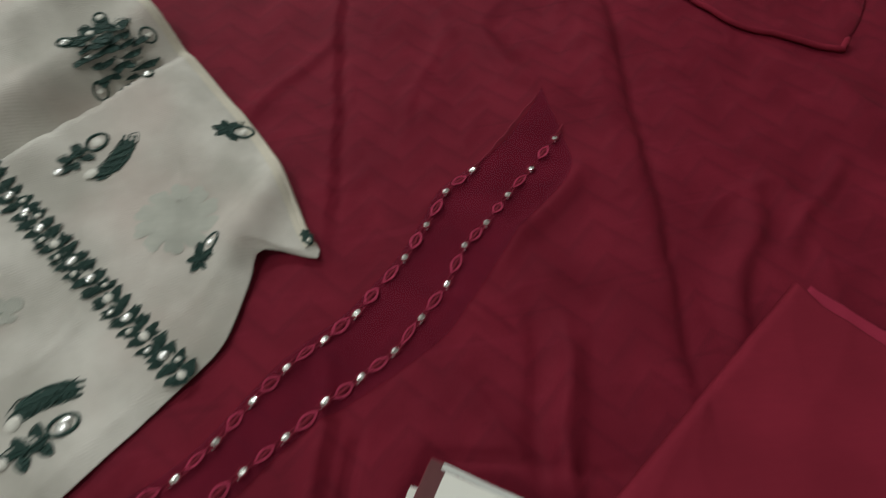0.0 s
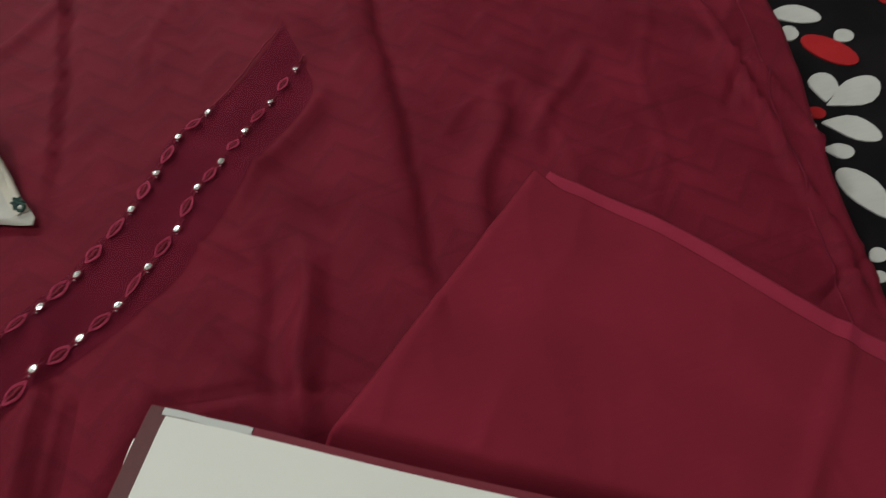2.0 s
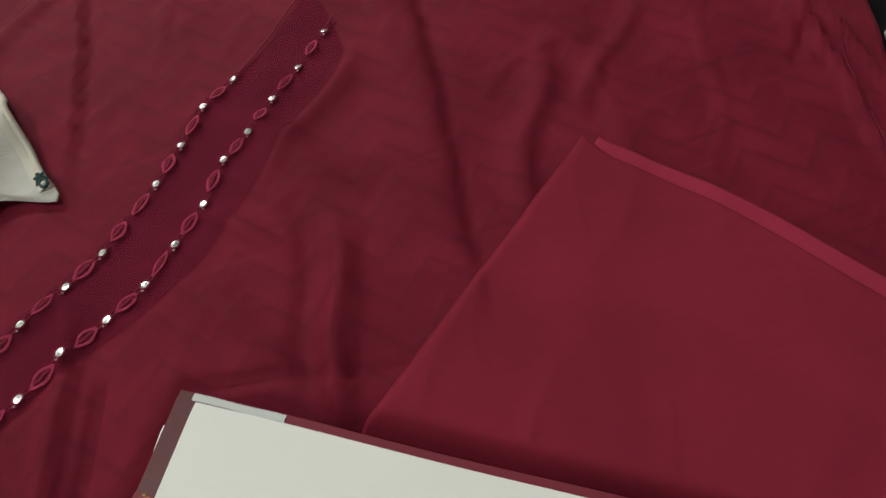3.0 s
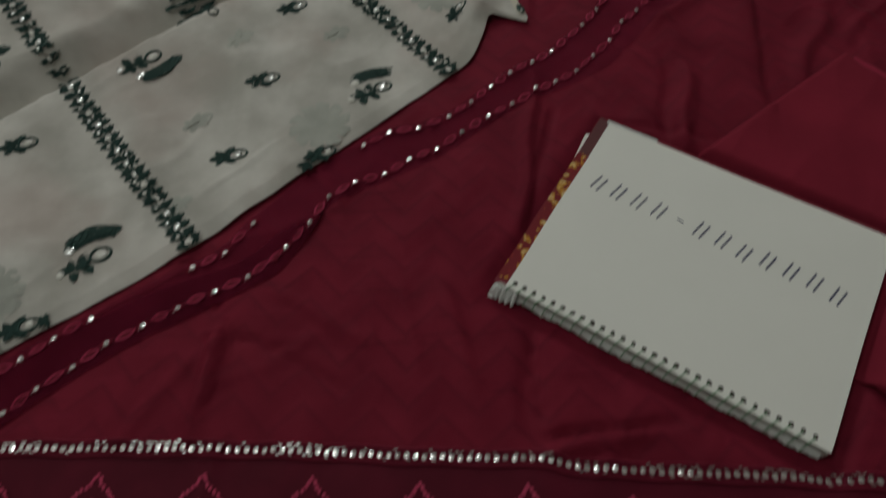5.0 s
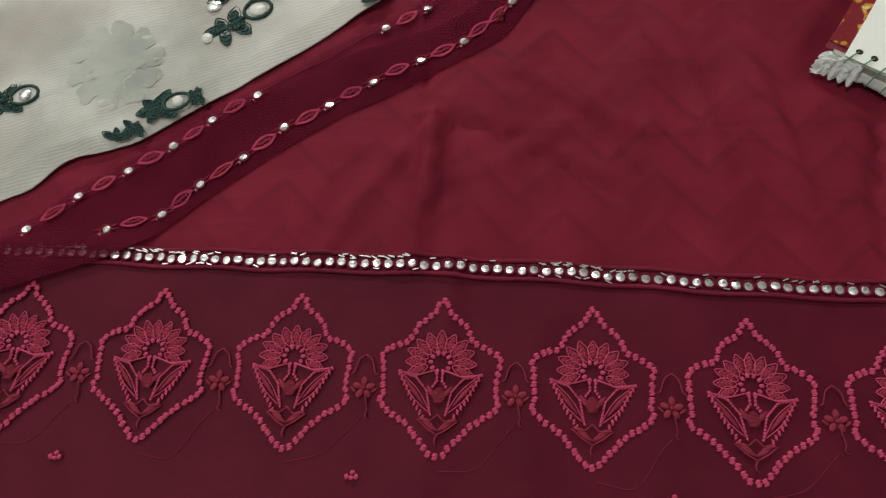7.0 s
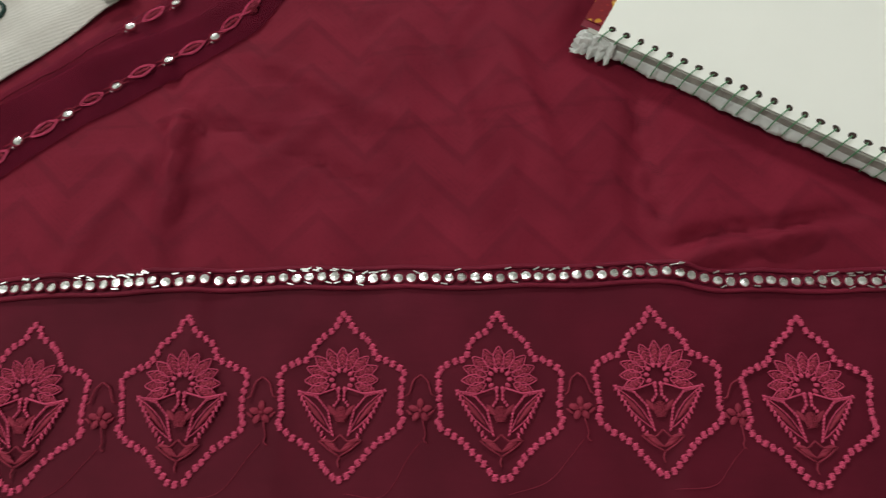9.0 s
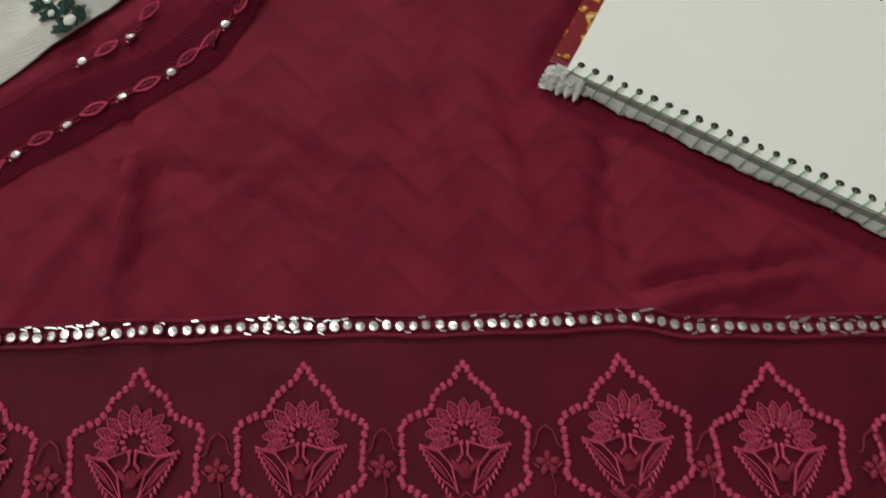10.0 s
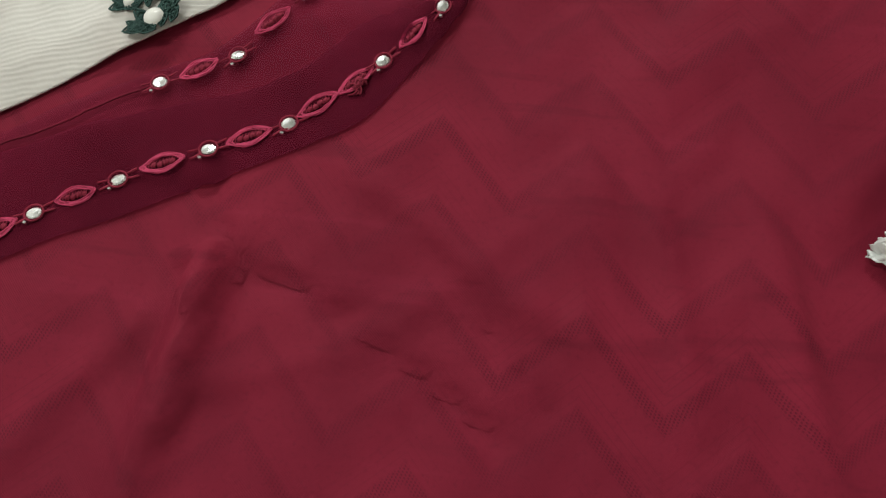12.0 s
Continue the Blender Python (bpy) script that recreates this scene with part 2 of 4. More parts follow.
def spline(pts, n):
    """n points evenly spaced along a Catmull-Rom curve through pts."""
    p = np.array(pts, float)
    p = np.vstack([2 * p[0] - p[1], p, 2 * p[-1] - p[-2]])
    out = []
    for i in range(1, len(p) - 2):
        a, b, c, d = p[i - 1:i + 3]
        for s in np.linspace(0, 1, 24, endpoint=False):
            out.append(0.5 * (2 * b + (c - a) * s + (2 * a - 5 * b + 4 * c - d) * s * s + (3 * b - a - 3 * c + d) * s ** 3))
    out.append(p[-2])
    out = np.array(out)
    d = np.concatenate([[0], np.cumsum(np.linalg.norm(np.diff(out, axis=0), axis=1))])
    at = np.linspace(0, d[-1], n)
    return np.stack([np.interp(at, d, out[:, j]) for j in range(out.shape[1])], 1)


def cord(bm, pts, r, sides=5, closed=False):
    """A round cord along 3D points."""
    pts = [Vector(p) for p in pts]
    rings, n = [], len(pts)
    for i, p in enumerate(pts):
        a = pts[(i - 1) % n] if closed or i else p
        b = pts[(i + 1) % n] if closed or i < n - 1 else p
        d = (b - a).normalized()
        u = d.cross(Vector((0, 0, 1)))
        u = u.normalized() if u.length > 1e-6 else Vector((1, 0, 0))
        w = u.cross(d)
        rings.append([bm.verts.new(p + r * (math.cos(2 * math.pi * s / sides) * u + math.sin(2 * math.pi * s / sides) * w)) for s in range(sides)])
    for i in range(n if closed else n - 1):
        a, b = rings[i], rings[(i + 1) % n]
        for s in range(sides):
            bm.faces.new((a[s], a[(s + 1) % sides], b[(s + 1) % sides], b[s]))
    if not closed:
        bm.faces.new(rings[0][::-1])
        bm.faces.new(rings[-1])


def dome(bm, x, y, z, rx, ry, h, ang=0.0, sides=8, pinch=0.0):
    """A low rounded lump, an ellipse in plan; pinch makes it pointed like a leaf."""
    c, s = math.cos(ang), math.sin(ang)
    rings = []
    for k, hh in ((1.0, 0.0), (0.82, 0.65)):
        ring = []
        for i in range(sides):
            a = 2 * math.pi * i / sides
            u, v = rx * k * math.cos(a), ry * k * math.sin(a) * (1 - pinch * abs(math.cos(a)) ** 1.5)
            ring.append(bm.verts.new((x + c * u - s * v, y + s * u + c * v, z + hh * h)))
        rings.append(ring)
    top = bm.verts.new((x, y, z + h))
    for i in range(sides):
        j = (i + 1) % sides
        bm.faces.new((rings[0][i], rings[0][j], rings[1][j], rings[1][i]))
        bm.faces.new((rings[1][i], rings[1][j], top))


def smooth01(x):
    x = min(1.0, max(0.0, x))
    return x * x * (3 - 2 * x)


# soft folds of the spread cloth: ends, half width, height, lean (one flank steeper)
FOLDS = [
    ((-0.0835, -0.030), (-0.074, -0.088), 0.009, 0.0034, 0.2),
    ((0.078, 0.02), (0.090, -0.05), 0.007, -0.0018, 0.0),
    ((0.100, -0.0605), (0.146, -0.040), 0.006, 0.0036, 0.5),
    ((0.060, 0.19), (0.070, 0.06), 0.006, 0.0026, -0.4),
    ((0.160, 0.22), (0.159, 0.13), 0.007, 0.0034, 0.4),
    ((0.384, 0.36), (0.388, 0.17), 0.005, 0.0030, 0.5),
    ((0.395, 0.31), (0.412, 0.245), 0.004, 0.0025, 0.0),
    ((0.30, 0.40), (0.40, 0.30), 0.016, 0.0030, 0.0),
    ((0.10, 0.42), (0.16, 0.36), 0.012, 0.0030, 0.3),
    ((-0.02, 0.03), (0.03, -0.05), 0.010, 0.0009, 0.0),
    ((-0.075, -0.02), (-0.11, -0.10), 0.006, 0.0012, 0.0),
    ((-0.06, -0.002), (0.0, -0.02), 0.005, 0.0016, 0.0),
    ((0.02, 0.02), (0.06, -0.03), 0.009, 0.0012, 0.3),
    ((0.12, 0.28), (0.17, 0.24), 0.007, 0.0018, 0.0),
    ((0.24, 0.33), (0.30, 0.29), 0.012, 0.0022, 0.0),
    ((0.146, 0.225), (0.150, 0.15), 0.007, -0.0014, 0.3),
    ((0.10, 0.235), (0.135, 0.215), 0.005, 0.0016, 0.0),
    ((0.115, 0.19), (0.14, 0.165), 0.006, 0.0018, 0.4),
    ((0.17, 0.31), (0.135, 0.255), 0.008, 0.0020, 0.4),
    ((0.26, 0.30), (0.235, 0.22), 0.010, 0.0024, -0.4),
    ((0.31, 0.33), (0.27, 0.27), 0.007, 0.0016, 0.0),
    ((0.03, 0.40), (-0.01, 0.33), 0.008, 0.0020, 0.0),
    ((0.105, 0.160), (0.185, 0.158), 0.0022, -0.0016, 0.0),
    ((0.075, 0.165), (0.072, 0.06), 0.0025, -0.0020, 0.0),
    ((0.098, -0.052), (0.165, -0.030), 0.004, -0.0034, 0.0),
    ((0.080, 0.01), (0.096, -0.045), 0.0024, -0.0018, 0.0),
    ((-0.088, -0.01), (-0.078, -0.09), 0.003, -0.0016, 0.0),
    ((-0.072, -0.030), (-0.045, -0.036), 0.0022, -0.0016, 0.0),
    ((-0.045, -0.036), (-0.005, -0.048), 0.0026, -0.0015, 0.0),
    ((-0.082, -0.022), (-0.070, -0.040), 0.0022, -0.0018, 0.0),
    ((-0.020, 0.010), (0.004, -0.022), 0.004, 0.0013, 0.4),
    ((0.005, 0.015), (0.030, -0.030), 0.005, 0.0013, 0.4),
    ((0.030, 0.020), (0.060, -0.035), 0.005, 0.0013, 0.4),
    ((-0.060, -0.085), (-0.050, -0.19), 0.006, 0.0012, 0.3),
    ((0.100, -0.08), (0.112, -0.16), 0.008, 0.0018, 0.5),
    ((0.022, -0.15), (0.030, -0.20), 0.004, 0.0016, 0.0),
    ((0.40, 0.33), (0.372, 0.28), 0.003, -0.0022, 0.0),
    ((0.37, 0.17), (0.40, 0.19), 0.003, -0.0020, 0.0),
    ((-0.093, -0.019), (-0.079, -0.0187), 0.0018, -0.0011, 0.0),
    ((-0.0833, -0.0246), (-0.0728, -0.0320), 0.0016, -0.0012, 0.0),
    ((-0.0882, -0.0349), (-0.0774, -0.0282), 0.0018, 0.0012, 0.3),
    ((-0.0741, -0.0352), (-0.0233, -0.0287), 0.0016, -0.0008, 0.0),
    ((-0.0800, -0.0374), (-0.0719, -0.0726), 0.0022, 0.0014, 0.4),
    ((-0.0199, -0.0236), (0.0043, -0.0398), 0.0020, -0.0009, 0.0),
]


# lapped folds: one side lies over the other along a sharp line
LAPS = [((0.190, 0.49), (0.204, 0.349), 0.0095, 1.0), ((0.204, 0.349), (0.2165, 0.19), 0.0105, 1.0), ((0.024, 0.47), (0.047, 0.27), 0.0038, -1.0), ((0.385, 0.38), (0.389, 0.17), 0.0026, -1.0), ((0.065, 0.16), (0.072, 0.05), 0.0020, 1.0), ((0.118, -0.054), (0.19, -0.012), 0.0022, -1.0)]


def under_notebook(x, y):
    """1 where the notebook presses the cloth flat, fading out round it."""
    c, s = 0.9393, -0.3431
    u, v = c * (x - 0.1112) + s * (y - 0.1515), -(-s * (x - 0.1112) + c * (y - 0.1515))
    return smooth01((u + 0.016) / 0.012) * smooth01((0.188 - u) / 0.012) * smooth01((v + 0.014) / 0.010) * smooth01((0.156 - v) / 0.012)


def lie(x, y):
    """Height of the spread cloth over the bed."""
    h = 0.0026 * noise.noise((x * 14, y * 9, 0.3)) + 0.0012 * noise.noise((x * 45 + 9 * y, y * 26, 4.1))
    a = noise.noise((x * 19 - y * 8, y * 10 + x * 5, 6.6))
    h += 0.0014 * max(0.0, 1 - abs(a) / 0.16) ** 2 * smooth01(0.5 + 1.6 * noise.noise((x * 8, y * 8, 12)))
    a = noise.noise((x * 30 + 14 * y, y * 26 - x * 11, 16.6))
    h += 0.0007 * max(0.0, 1 - abs(a) / 0.12) ** 2
    for (ax, ay), (bx, by), w, amp, lean in FOLDS:
        dx, dy = bx - ax, by - ay
        ll = math.hypot(dx, dy)
        s = ((x - ax) * dx + (y - ay) * dy) / ll
        if s < -2.5 * w or s > ll + 2.5 * w:
            continue
        q = ((x - ax) * dy - (y - ay) * dx) / ll + 0.25 * w * math.sin(s * 90)
        if abs(q) > 3.5 * w:
            continue
        ww = w * (1 - 0.7 * lean) if q > 0 else w * (1 + 0.7 * lean)
        ends = smooth01((s + 2 * w) / (4 * w)) * smooth01((ll + 2 * w - s) / (4 * w))
        h += (2.2 if w < 0.003 else 1.6) * amp * ends * math.exp(-(q / (0.6 * ww)) ** 2)
    for (ax, ay), (bx, by), amp, side in LAPS:
        dx, dy = bx - ax, by - ay
        ll = math.hypot(dx, dy)
        s = ((x - ax) * dx + (y - ay) * dy) / ll
        if -0.05 < s < ll + 0.05:
            q = side * ((x - ax) * dy - (y - ay) * dx) / ll + 0.0012 * math.sin(s * 31) + 0.0005 * math.sin(s * 130)
            ends = smooth01((s + 0.05) / 0.1) * smooth01((ll + 0.05 - s) / 0.1)
            if side > 0:
                h += 0.75 * amp * ends * ((1 - math.exp(-q / 0.005)) * math.exp(-q / 0.030) if q > 0 else -0.12 * math.exp(-(q / 0.004) ** 2))
                continue
            h += amp * ends * (math.exp(q / 0.022) if q < 0 else math.exp(-(q / 0.0016) ** 2) - 0.35 * math.exp(-((q - 0.003) / 0.003) ** 2))
    calm = 0.45 + 0.55 * smooth01(((y + 0.1111) * 0.983 - (x - 0.0465) * 0.182 - 0.024) / 0.02)
    return h * calm * (1 - under_notebook(x, y)) + 0.003 - 0.0034 * under_notebook(x, y)


def grid_patch(nu, nv, place):
    """A sheet of nu by nv cells; place(u, v) gives a point for u, v in 0..1."""
    bm = bmesh.new()
    vs = [[bm.verts.new(place(i / nu, j / nv)) for j in range(nv + 1)] for i in range(nu + 1)]
    for i in range(nu):
        for j in range(nv):
            bm.faces.new((vs[i][j], vs[i + 1][j], vs[i + 1][j + 1], vs[i][j + 1]))
    return bm


def thicken(ob, t):
    m = ob.modifiers.new("thickness", "SOLIDIFY")
    m.thickness, m.offset = t, -1
    return ob


def box(bm, x0, y0, z0, x1, y1, z1):
    vs = [bm.verts.new((x, y, z)) for z in (z0, z1) for x, y in ((x0, y0), (x1, y0), (x1, y1), (x0, y1))]
    for f in ((3, 2, 1, 0), (4, 5, 6, 7), (0, 1, 5, 4), (1, 2, 6, 5), (2, 3, 7, 6), (3, 0, 4, 7)):
        bm.faces.new([vs[i] for i in f])


def box_part(name, b, material, parent=None, bevel=0.0):
    bm = bmesh.new()
    box(bm, *b)
    if bevel:
        bmesh.ops.bevel(bm, geom=bm.edges[:], offset=bevel, segments=3, affect="EDGES", profile=0.5)
    ob = new(name, mesh_of(name, bm, material, False))
    ob.parent = parent
    return ob


# ---- the room, its walls and ceiling assumed ----
BED_Z = -0.012
X0, X1, Y0, Y1, FLOOR, TOP = -1.7, 2.0, -1.7, 2.1, -0.55, 2.35
tagged(box_part("floor", (X0, Y0, FLOOR - 0.1, X1, Y1, FLOOR), M_FLOOR), "dark wooden floor of the bedroom", "floor", kind="structure")
# Unseen walls and ceiling, added white for bounce and bright mirror reflections.
tagged(box_part("ceiling", (X0, Y0, TOP, X1, Y1, TOP + 0.1), M_CEIL), "assumed white ceiling out of view, bounces the lamp light", "ceiling", kind="structure")
for nm, b in (("wall_north", (X0, Y1, FLOOR, X1, Y1 + 0.1, TOP)), ("wall_south", (X0, Y0 - 0.1, FLOOR, X1, Y0, TOP)), ("wall_west", (X0 - 0.1, Y0, FLOOR, X0, Y1, TOP)), ("wall_east", (X1, Y0, FLOOR, X1 + 0.1, Y1, TOP))):
    tagged(box_part(nm, b, M_WALL), "assumed white wall out of view, bright for the mirrors to reflect", "wall", kind="structure")

bed = thing("bed", "low bed with a dark base under a printed sheet", "bed")
box_part("mattress", (-0.96, -0.71, -0.27, 0.82, 1.16, BED_Z - 0.004), M_PETAL, bed, 0.04)
box_part("bed_base", (-0.98, -0.73, FLOOR, 0.84, 1.18, -0.272), M_FLOOR, bed, 0.01)

# ---- printed bed sheet ----
bed_sheet = thing("bed_sheet", "black cotton bed sheet printed with white flowers and red dots", "bed sheet")


def sheet_place(u, v):
    x, y = -1.04 + 1.94 * u, -0.79 + 2.03 * v
    drop = max(0.0, x - 0.84, -0.98 - x, y - 1.18, -0.73 - y)
    return x, y, BED_Z + 0.0015 * noise.noise((x * 8, y * 8, 2)) - 4 * drop


part("sheet", grid_patch(90, 90, sheet_place), M_SHEET, bed_sheet)


def print_shape(name, material, x, y, rx, ry, ang, pinch=0.0, bend=0.0):
    bm = bmesh.new()
    n = 18
    c, s = math.cos(ang), math.sin(ang)
    ring = []
    for i in range(n):
        a = 2 * math.pi * i / n
        u, v = rx * math.cos(a), ry * math.sin(a) * (1 - pinch * max(0, -math.cos(a)))
        v += bend * u * u / rx
        px, py = x + c * u - s * v, y + s * u + c * v
        ring.append(bm.verts.new((px, py, BED_Z + 0.0007 + 0.0015 * noise.noise((px * 8, py * 8, 2)))))
    bm.faces.new(ring)
    r = bmesh.ops.extrude_face_region(bm, geom=bm.faces[:])
    for v in (g for g in r["geom"] if isinstance(g, bmesh.types.BMVert)):
        v.co.z -= 0.0035
    bmesh.ops.recalc_face_normals(bm, faces=bm.faces[:])
    part(name, bm, material, bed_sheet, smooth=False)


def printed_flower(x, y, size, turn, petals=7):
    for i in range(petals):
        a = turn + 2 * math.pi * i / petals
        L = size * (0.5 + 0.06 * math.sin(i * 2.3))
        print_shape("printed_petal", M_PETAL, x + math.cos(a) * size * 0.62, y + math.sin(a) * size * 0.62, L, size * 0.27, a + 0.1 * math.sin(i * 5), 0.85, 0.22)
    print_shape("printed_dot", M_RED, x, y, size * 0.14, size * 0.12, turn)


BLOOMS = [(-0.85 + 0.145 * i + 0.05 * math.sin(7 * i + j), -0.62 + 0.15 * j + 0.04 * math.cos(5 * j + i), 0.034 + 0.008 * math.sin(i * j), 0.7 * i + j) for i in range(12) for j in range(12)]
BLOOMS = [q for q in BLOOMS if not (-0.62 < q[0] < 0.62 and -0.28 < q[1] < 0.66)]
for fx, fy, fs, ft in BLOOMS + [(0.515, 0.27, 0.030, 0.2), (0.465, 0.115, 0.030, 0.3), (0.55, 0.18, 0.04, 0.7), (0.40, 0.56, 0.04, 0.1), (0.55, 0.47, 0.035, 0.5), (0.62, 0.30, 0.04, 1.2), (0.58, 0.0, 0.045, 0.6), (0.50, -0.06, 0.035, 0.8), (0.56, -0.2, 0.04, 0.2)]:
    printed_flower(fx, fy, fs, ft)
for fx, fy, fr in ((0.4345, 0.394, 0.0120), (0.475, 0.243, 0.012), (0.437, 0.165, 0.010), (0.52, 0.37, 0.013), (0.51, 0.13, 0.014), (0.50, 0.43, 0.013), (0.60, 0.10, 0.014), (0.60, 0.40, 0.013)):
    print_shape("printed_dot", M_RED, fx, fy, fr, fr * 0.72, -0.4)
for fx, fy, fr in ((0.430, 0.429, 0.012), (0.452, 0.405, 0.007), (0.424, 0.180, 0.006), (0.417, 0.196, 0.005), (0.412, 0.185, 0.004), (0.425, 0.15, 0.008), (0.47, 0.34, 0.007)):
    print_shape("printed_petal", M_PETAL, fx, fy, fr, fr * 0.75, 0.5, 0.3)

# the bloom beside the cloth edge, its red oval and loose petals
print_shape("printed_dot", M_RED, 0.4565, 0.3295, 0.0165, 0.0100, -0.78)
print_shape("printed_dot", M_RED, 0.4275, 0.2835, 0.0048, 0.0042, 0.0)
for fx, fy, L, W, a, pinch, bend in ((0.4395, 0.3015, 0.0115, 0.0082, 1.15, 0.7, -0.12), (0.4545, 0.2945, 0.0200, 0.0092, 0.42, 0.75, 0.10), (0.4415, 0.2720, 0.0150, 0.0088, -0.45, 0.7, -0.15), (0.4275, 0.2570, 0.0078, 0.0052, -0.2, 0.6, 0.1), (0.4290, 0.2310, 0.0165, 0.0098, 1.9, 0.4, 0.1), (0.4500, 0.3620, 0.0150, 0.0085, -0.15, 0.3, -0.15), (0.4395, 0.3455, 0.0068, 0.0052, 1.1, 0.3, 0.0), (0.4150, 0.2890, 0.0120, 0.0070, 2.6, 0.6, 0.1), (0.4140, 0.2700, 0.0110, 0.0065, -2.5, 0.6, 0.1)):
    print_shape("printed_petal", M_PETAL, fx, fy, L, W, a, pinch, bend)

# ---- the spread shirt cloth ----
shirt_cloth = thing("shirt_fabric", "wrinkled maroon lawn shirt fabric with woven chevrons spread on the bed", "fabric")
EDGE_R = spline([(0.425, 0.70), (0.431, 0.43), (0.4300, 0.358), (0.4290, 0.332), (0.4250, 0.308), (0.4200, 0.283), (0.4160, 0.260), (0.411, 0.234), (0.4075, 0.210), (0.405, 0.18), (0.402, 0.16), (0.400, 0.05), (0.40, -0.30)], 400)


def edge_x(y):
    return float(np.interp(-y, -EDGE_R[:, 1], EDGE_R[:, 0]))


def shirt_place(u, v):
    y = -0.30 + 1.0 * v
    x1 = edge_x(y)
    x = -0.62 + (x1 + 0.62) * u
    z = lie(x, y)
    near = (x1 - x) / 0.012
    if near < 1:
        z = z * near + (BED_Z + 0.004) * (1 - near) if near < 0.35 else z
    return x, y, z


thicken(part("cloth", grid_patch(360, 350, shirt_place), M_LAWN, shirt_cloth), 0.0006)
bm = bmesh.new()
cord(bm, [(edge_x(y) - 0.024, y, lie(edge_x(y) - 0.024, y) + 0.0001) for y in np.linspace(0.66, -0.28, 240)], 0.0006, 5)
part("edge_seam", bm, M_PIPE, shirt_cloth, "stitched turned-under edge")

# ---- hem border with mirrors and shield motifs ----
TH = math.atan2(0.0092, 0.0497)
CT, ST = math.cos(TH), math.sin(TH)
PITCH = 0.0505


HEM_LINE = spline([(-0.42, -0.160), (-0.30, -0.1365), (-0.2081, -0.1183), (-0.165, -0.1104), (-0.122, -0.1023), (-0.0678, -0.0918), (-0.0119, -0.0814), (0.0443, -0.0727), (0.0945, -0.0634), (0.106, -0.0633), (0.1187, -0.063), (0.1648, -0.0561), (0.2039, -0.0498), (0.2384, -0.0449), (0.39, -0.022)], 500)
HEM_LEN = np.concatenate([[0], np.cumsum(np.linalg.norm(np.diff(HEM_LINE, axis=0), axis=1))])
HEM_ZERO = float(np.interp(0.0393, HEM_LINE[:, 0], HEM_LEN))


def hem(u, v, up=0.0):
    """World point for u along the mirror line and v across it, from the middle of one shield."""
    x = float(np.interp(u + HEM_ZERO, HEM_LEN, HEM_LINE[:, 0])) - ST * (v - 0.0385)
    y = float(np.interp(u + HEM_ZERO, HEM_LEN, HEM_LINE[:, 1])) + CT * (v - 0.0385)
    return x, y, lie(x, y) + up


border = thing("embroidered_hem_border", "dark maroon organza hem border with mirror line and embroidered shields", "fabric trim")


def band_place(u, v):
    return hem(-0.43 + 0.76 * u, -0.125 + 0.166 * v, 0.0009)


thicken(part("band", grid_patch(260, 60, band_place), M_BAND, border), 0.0005)
for v0, r in ((0.0418, 0.0009), (0.0352, 0.0009)):
    bm = bmesh.new()
    cord(bm, [hem(u, v0 + 0.0003 * math.sin(u * 160), 0.0016) for u in np.linspace(-0.41, 0.33, 300)], r, 6)
    part("piping", bm, M_PIPE, border)
bm = grid_patch(300, 3, lambda u, v: hem(-0.41 + 0.74 * u, 0.0356 + 0.0058 * v, 0.0013))
part("mirror_tape", bm, M_TAPE, border)

bm = bmesh.new()
dome(bm, 0, 0, 0, 0.0019, 0.00185, 0.0005, 0, 10)
MIRROR = mesh_of("mirror", bm, M_MIRROR, False)
bm = bmesh.new()
cord(bm, [(0.0019 * math.cos(a), 0.0019 * math.sin(a), 0.0003) for a in np.linspace(0, 2 * math.pi, 10, endpoint=False)], 0.00042, 4, True)
RIM = mesh_of("mirror_rim", bm, M_PIPE)
bm = bmesh.new()
box(bm, -0.0011, -0.00022, 0, 0.0011, 0.00022, 0.0005)
GLINT = mesh_of("silver_bead", bm, M_MIRROR, False)
for i in range(170):
    u = -0.40 + i * 0.00428
    ob = part("mirror", MIRROR, None, border)
    v0 = 0.0385 + random.uniform(-0.0004, 0.0004)
    ob.matrix_basis = Matrix.Translation(hem(u, v0, 0.0019)) @ Euler((random.uniform(-0.26, 0.10), random.uniform(-0.22, 0.14), 0)).to_matrix().to_4x4() @ Matrix.Diagonal((random.uniform(0.85, 1.05), random.uniform(0.85, 1.05), 1, 1))
    rim = part("mirror_rim", RIM, None, border)
    rim.matrix_basis = Matrix.Translation(hem(u, v0, 0.0018))
    for _ in range(random.choice((0, 0, 1, 1, 2)) + (2 if noise.noise((u * 28, 3.1, 0)) > 0.15 else 0)):
        g = part("silver_bead", GLINT, None, border)
        g.matrix_basis = Matrix.Translation(hem(u + random.uniform(-0.002, 0.002), v0 + random.choice((-0.0022, 0.0019, 0.0024, 0.0026)), 0.0022)) @ Euler((0, 0, TH + random.uniform(-0.5, 0.5))).to_matrix().to_4x4()

U = 1 / 12050  # one drawing unit of the shield motif, in metres
HALF = [(0, 310), (14, 308), (34, 255), (60, 238), (87, 220), (110, 190), (130, 140), (185, 122), (240, 88), (236, 40), (228, -25), (226, -75), (240, -112), (190, -150), (140, -180), (95, -225), (50, -275), (22, -306), (0, -310)]


def walk_line(pts, gap):
    p = np.array(pts, float)
    d = np.concatenate([[0], np.cumsum(np.linalg.norm(np.diff(p, axis=0), axis=1))])
    at = np.linspace(0, d[-1], max(2, int(round(d[-1] / gap)) + 1))
    return [(float(np.interp(s, d, p[:, 0])), float(np.interp(s, d, p[:, 1]))) for s in at]


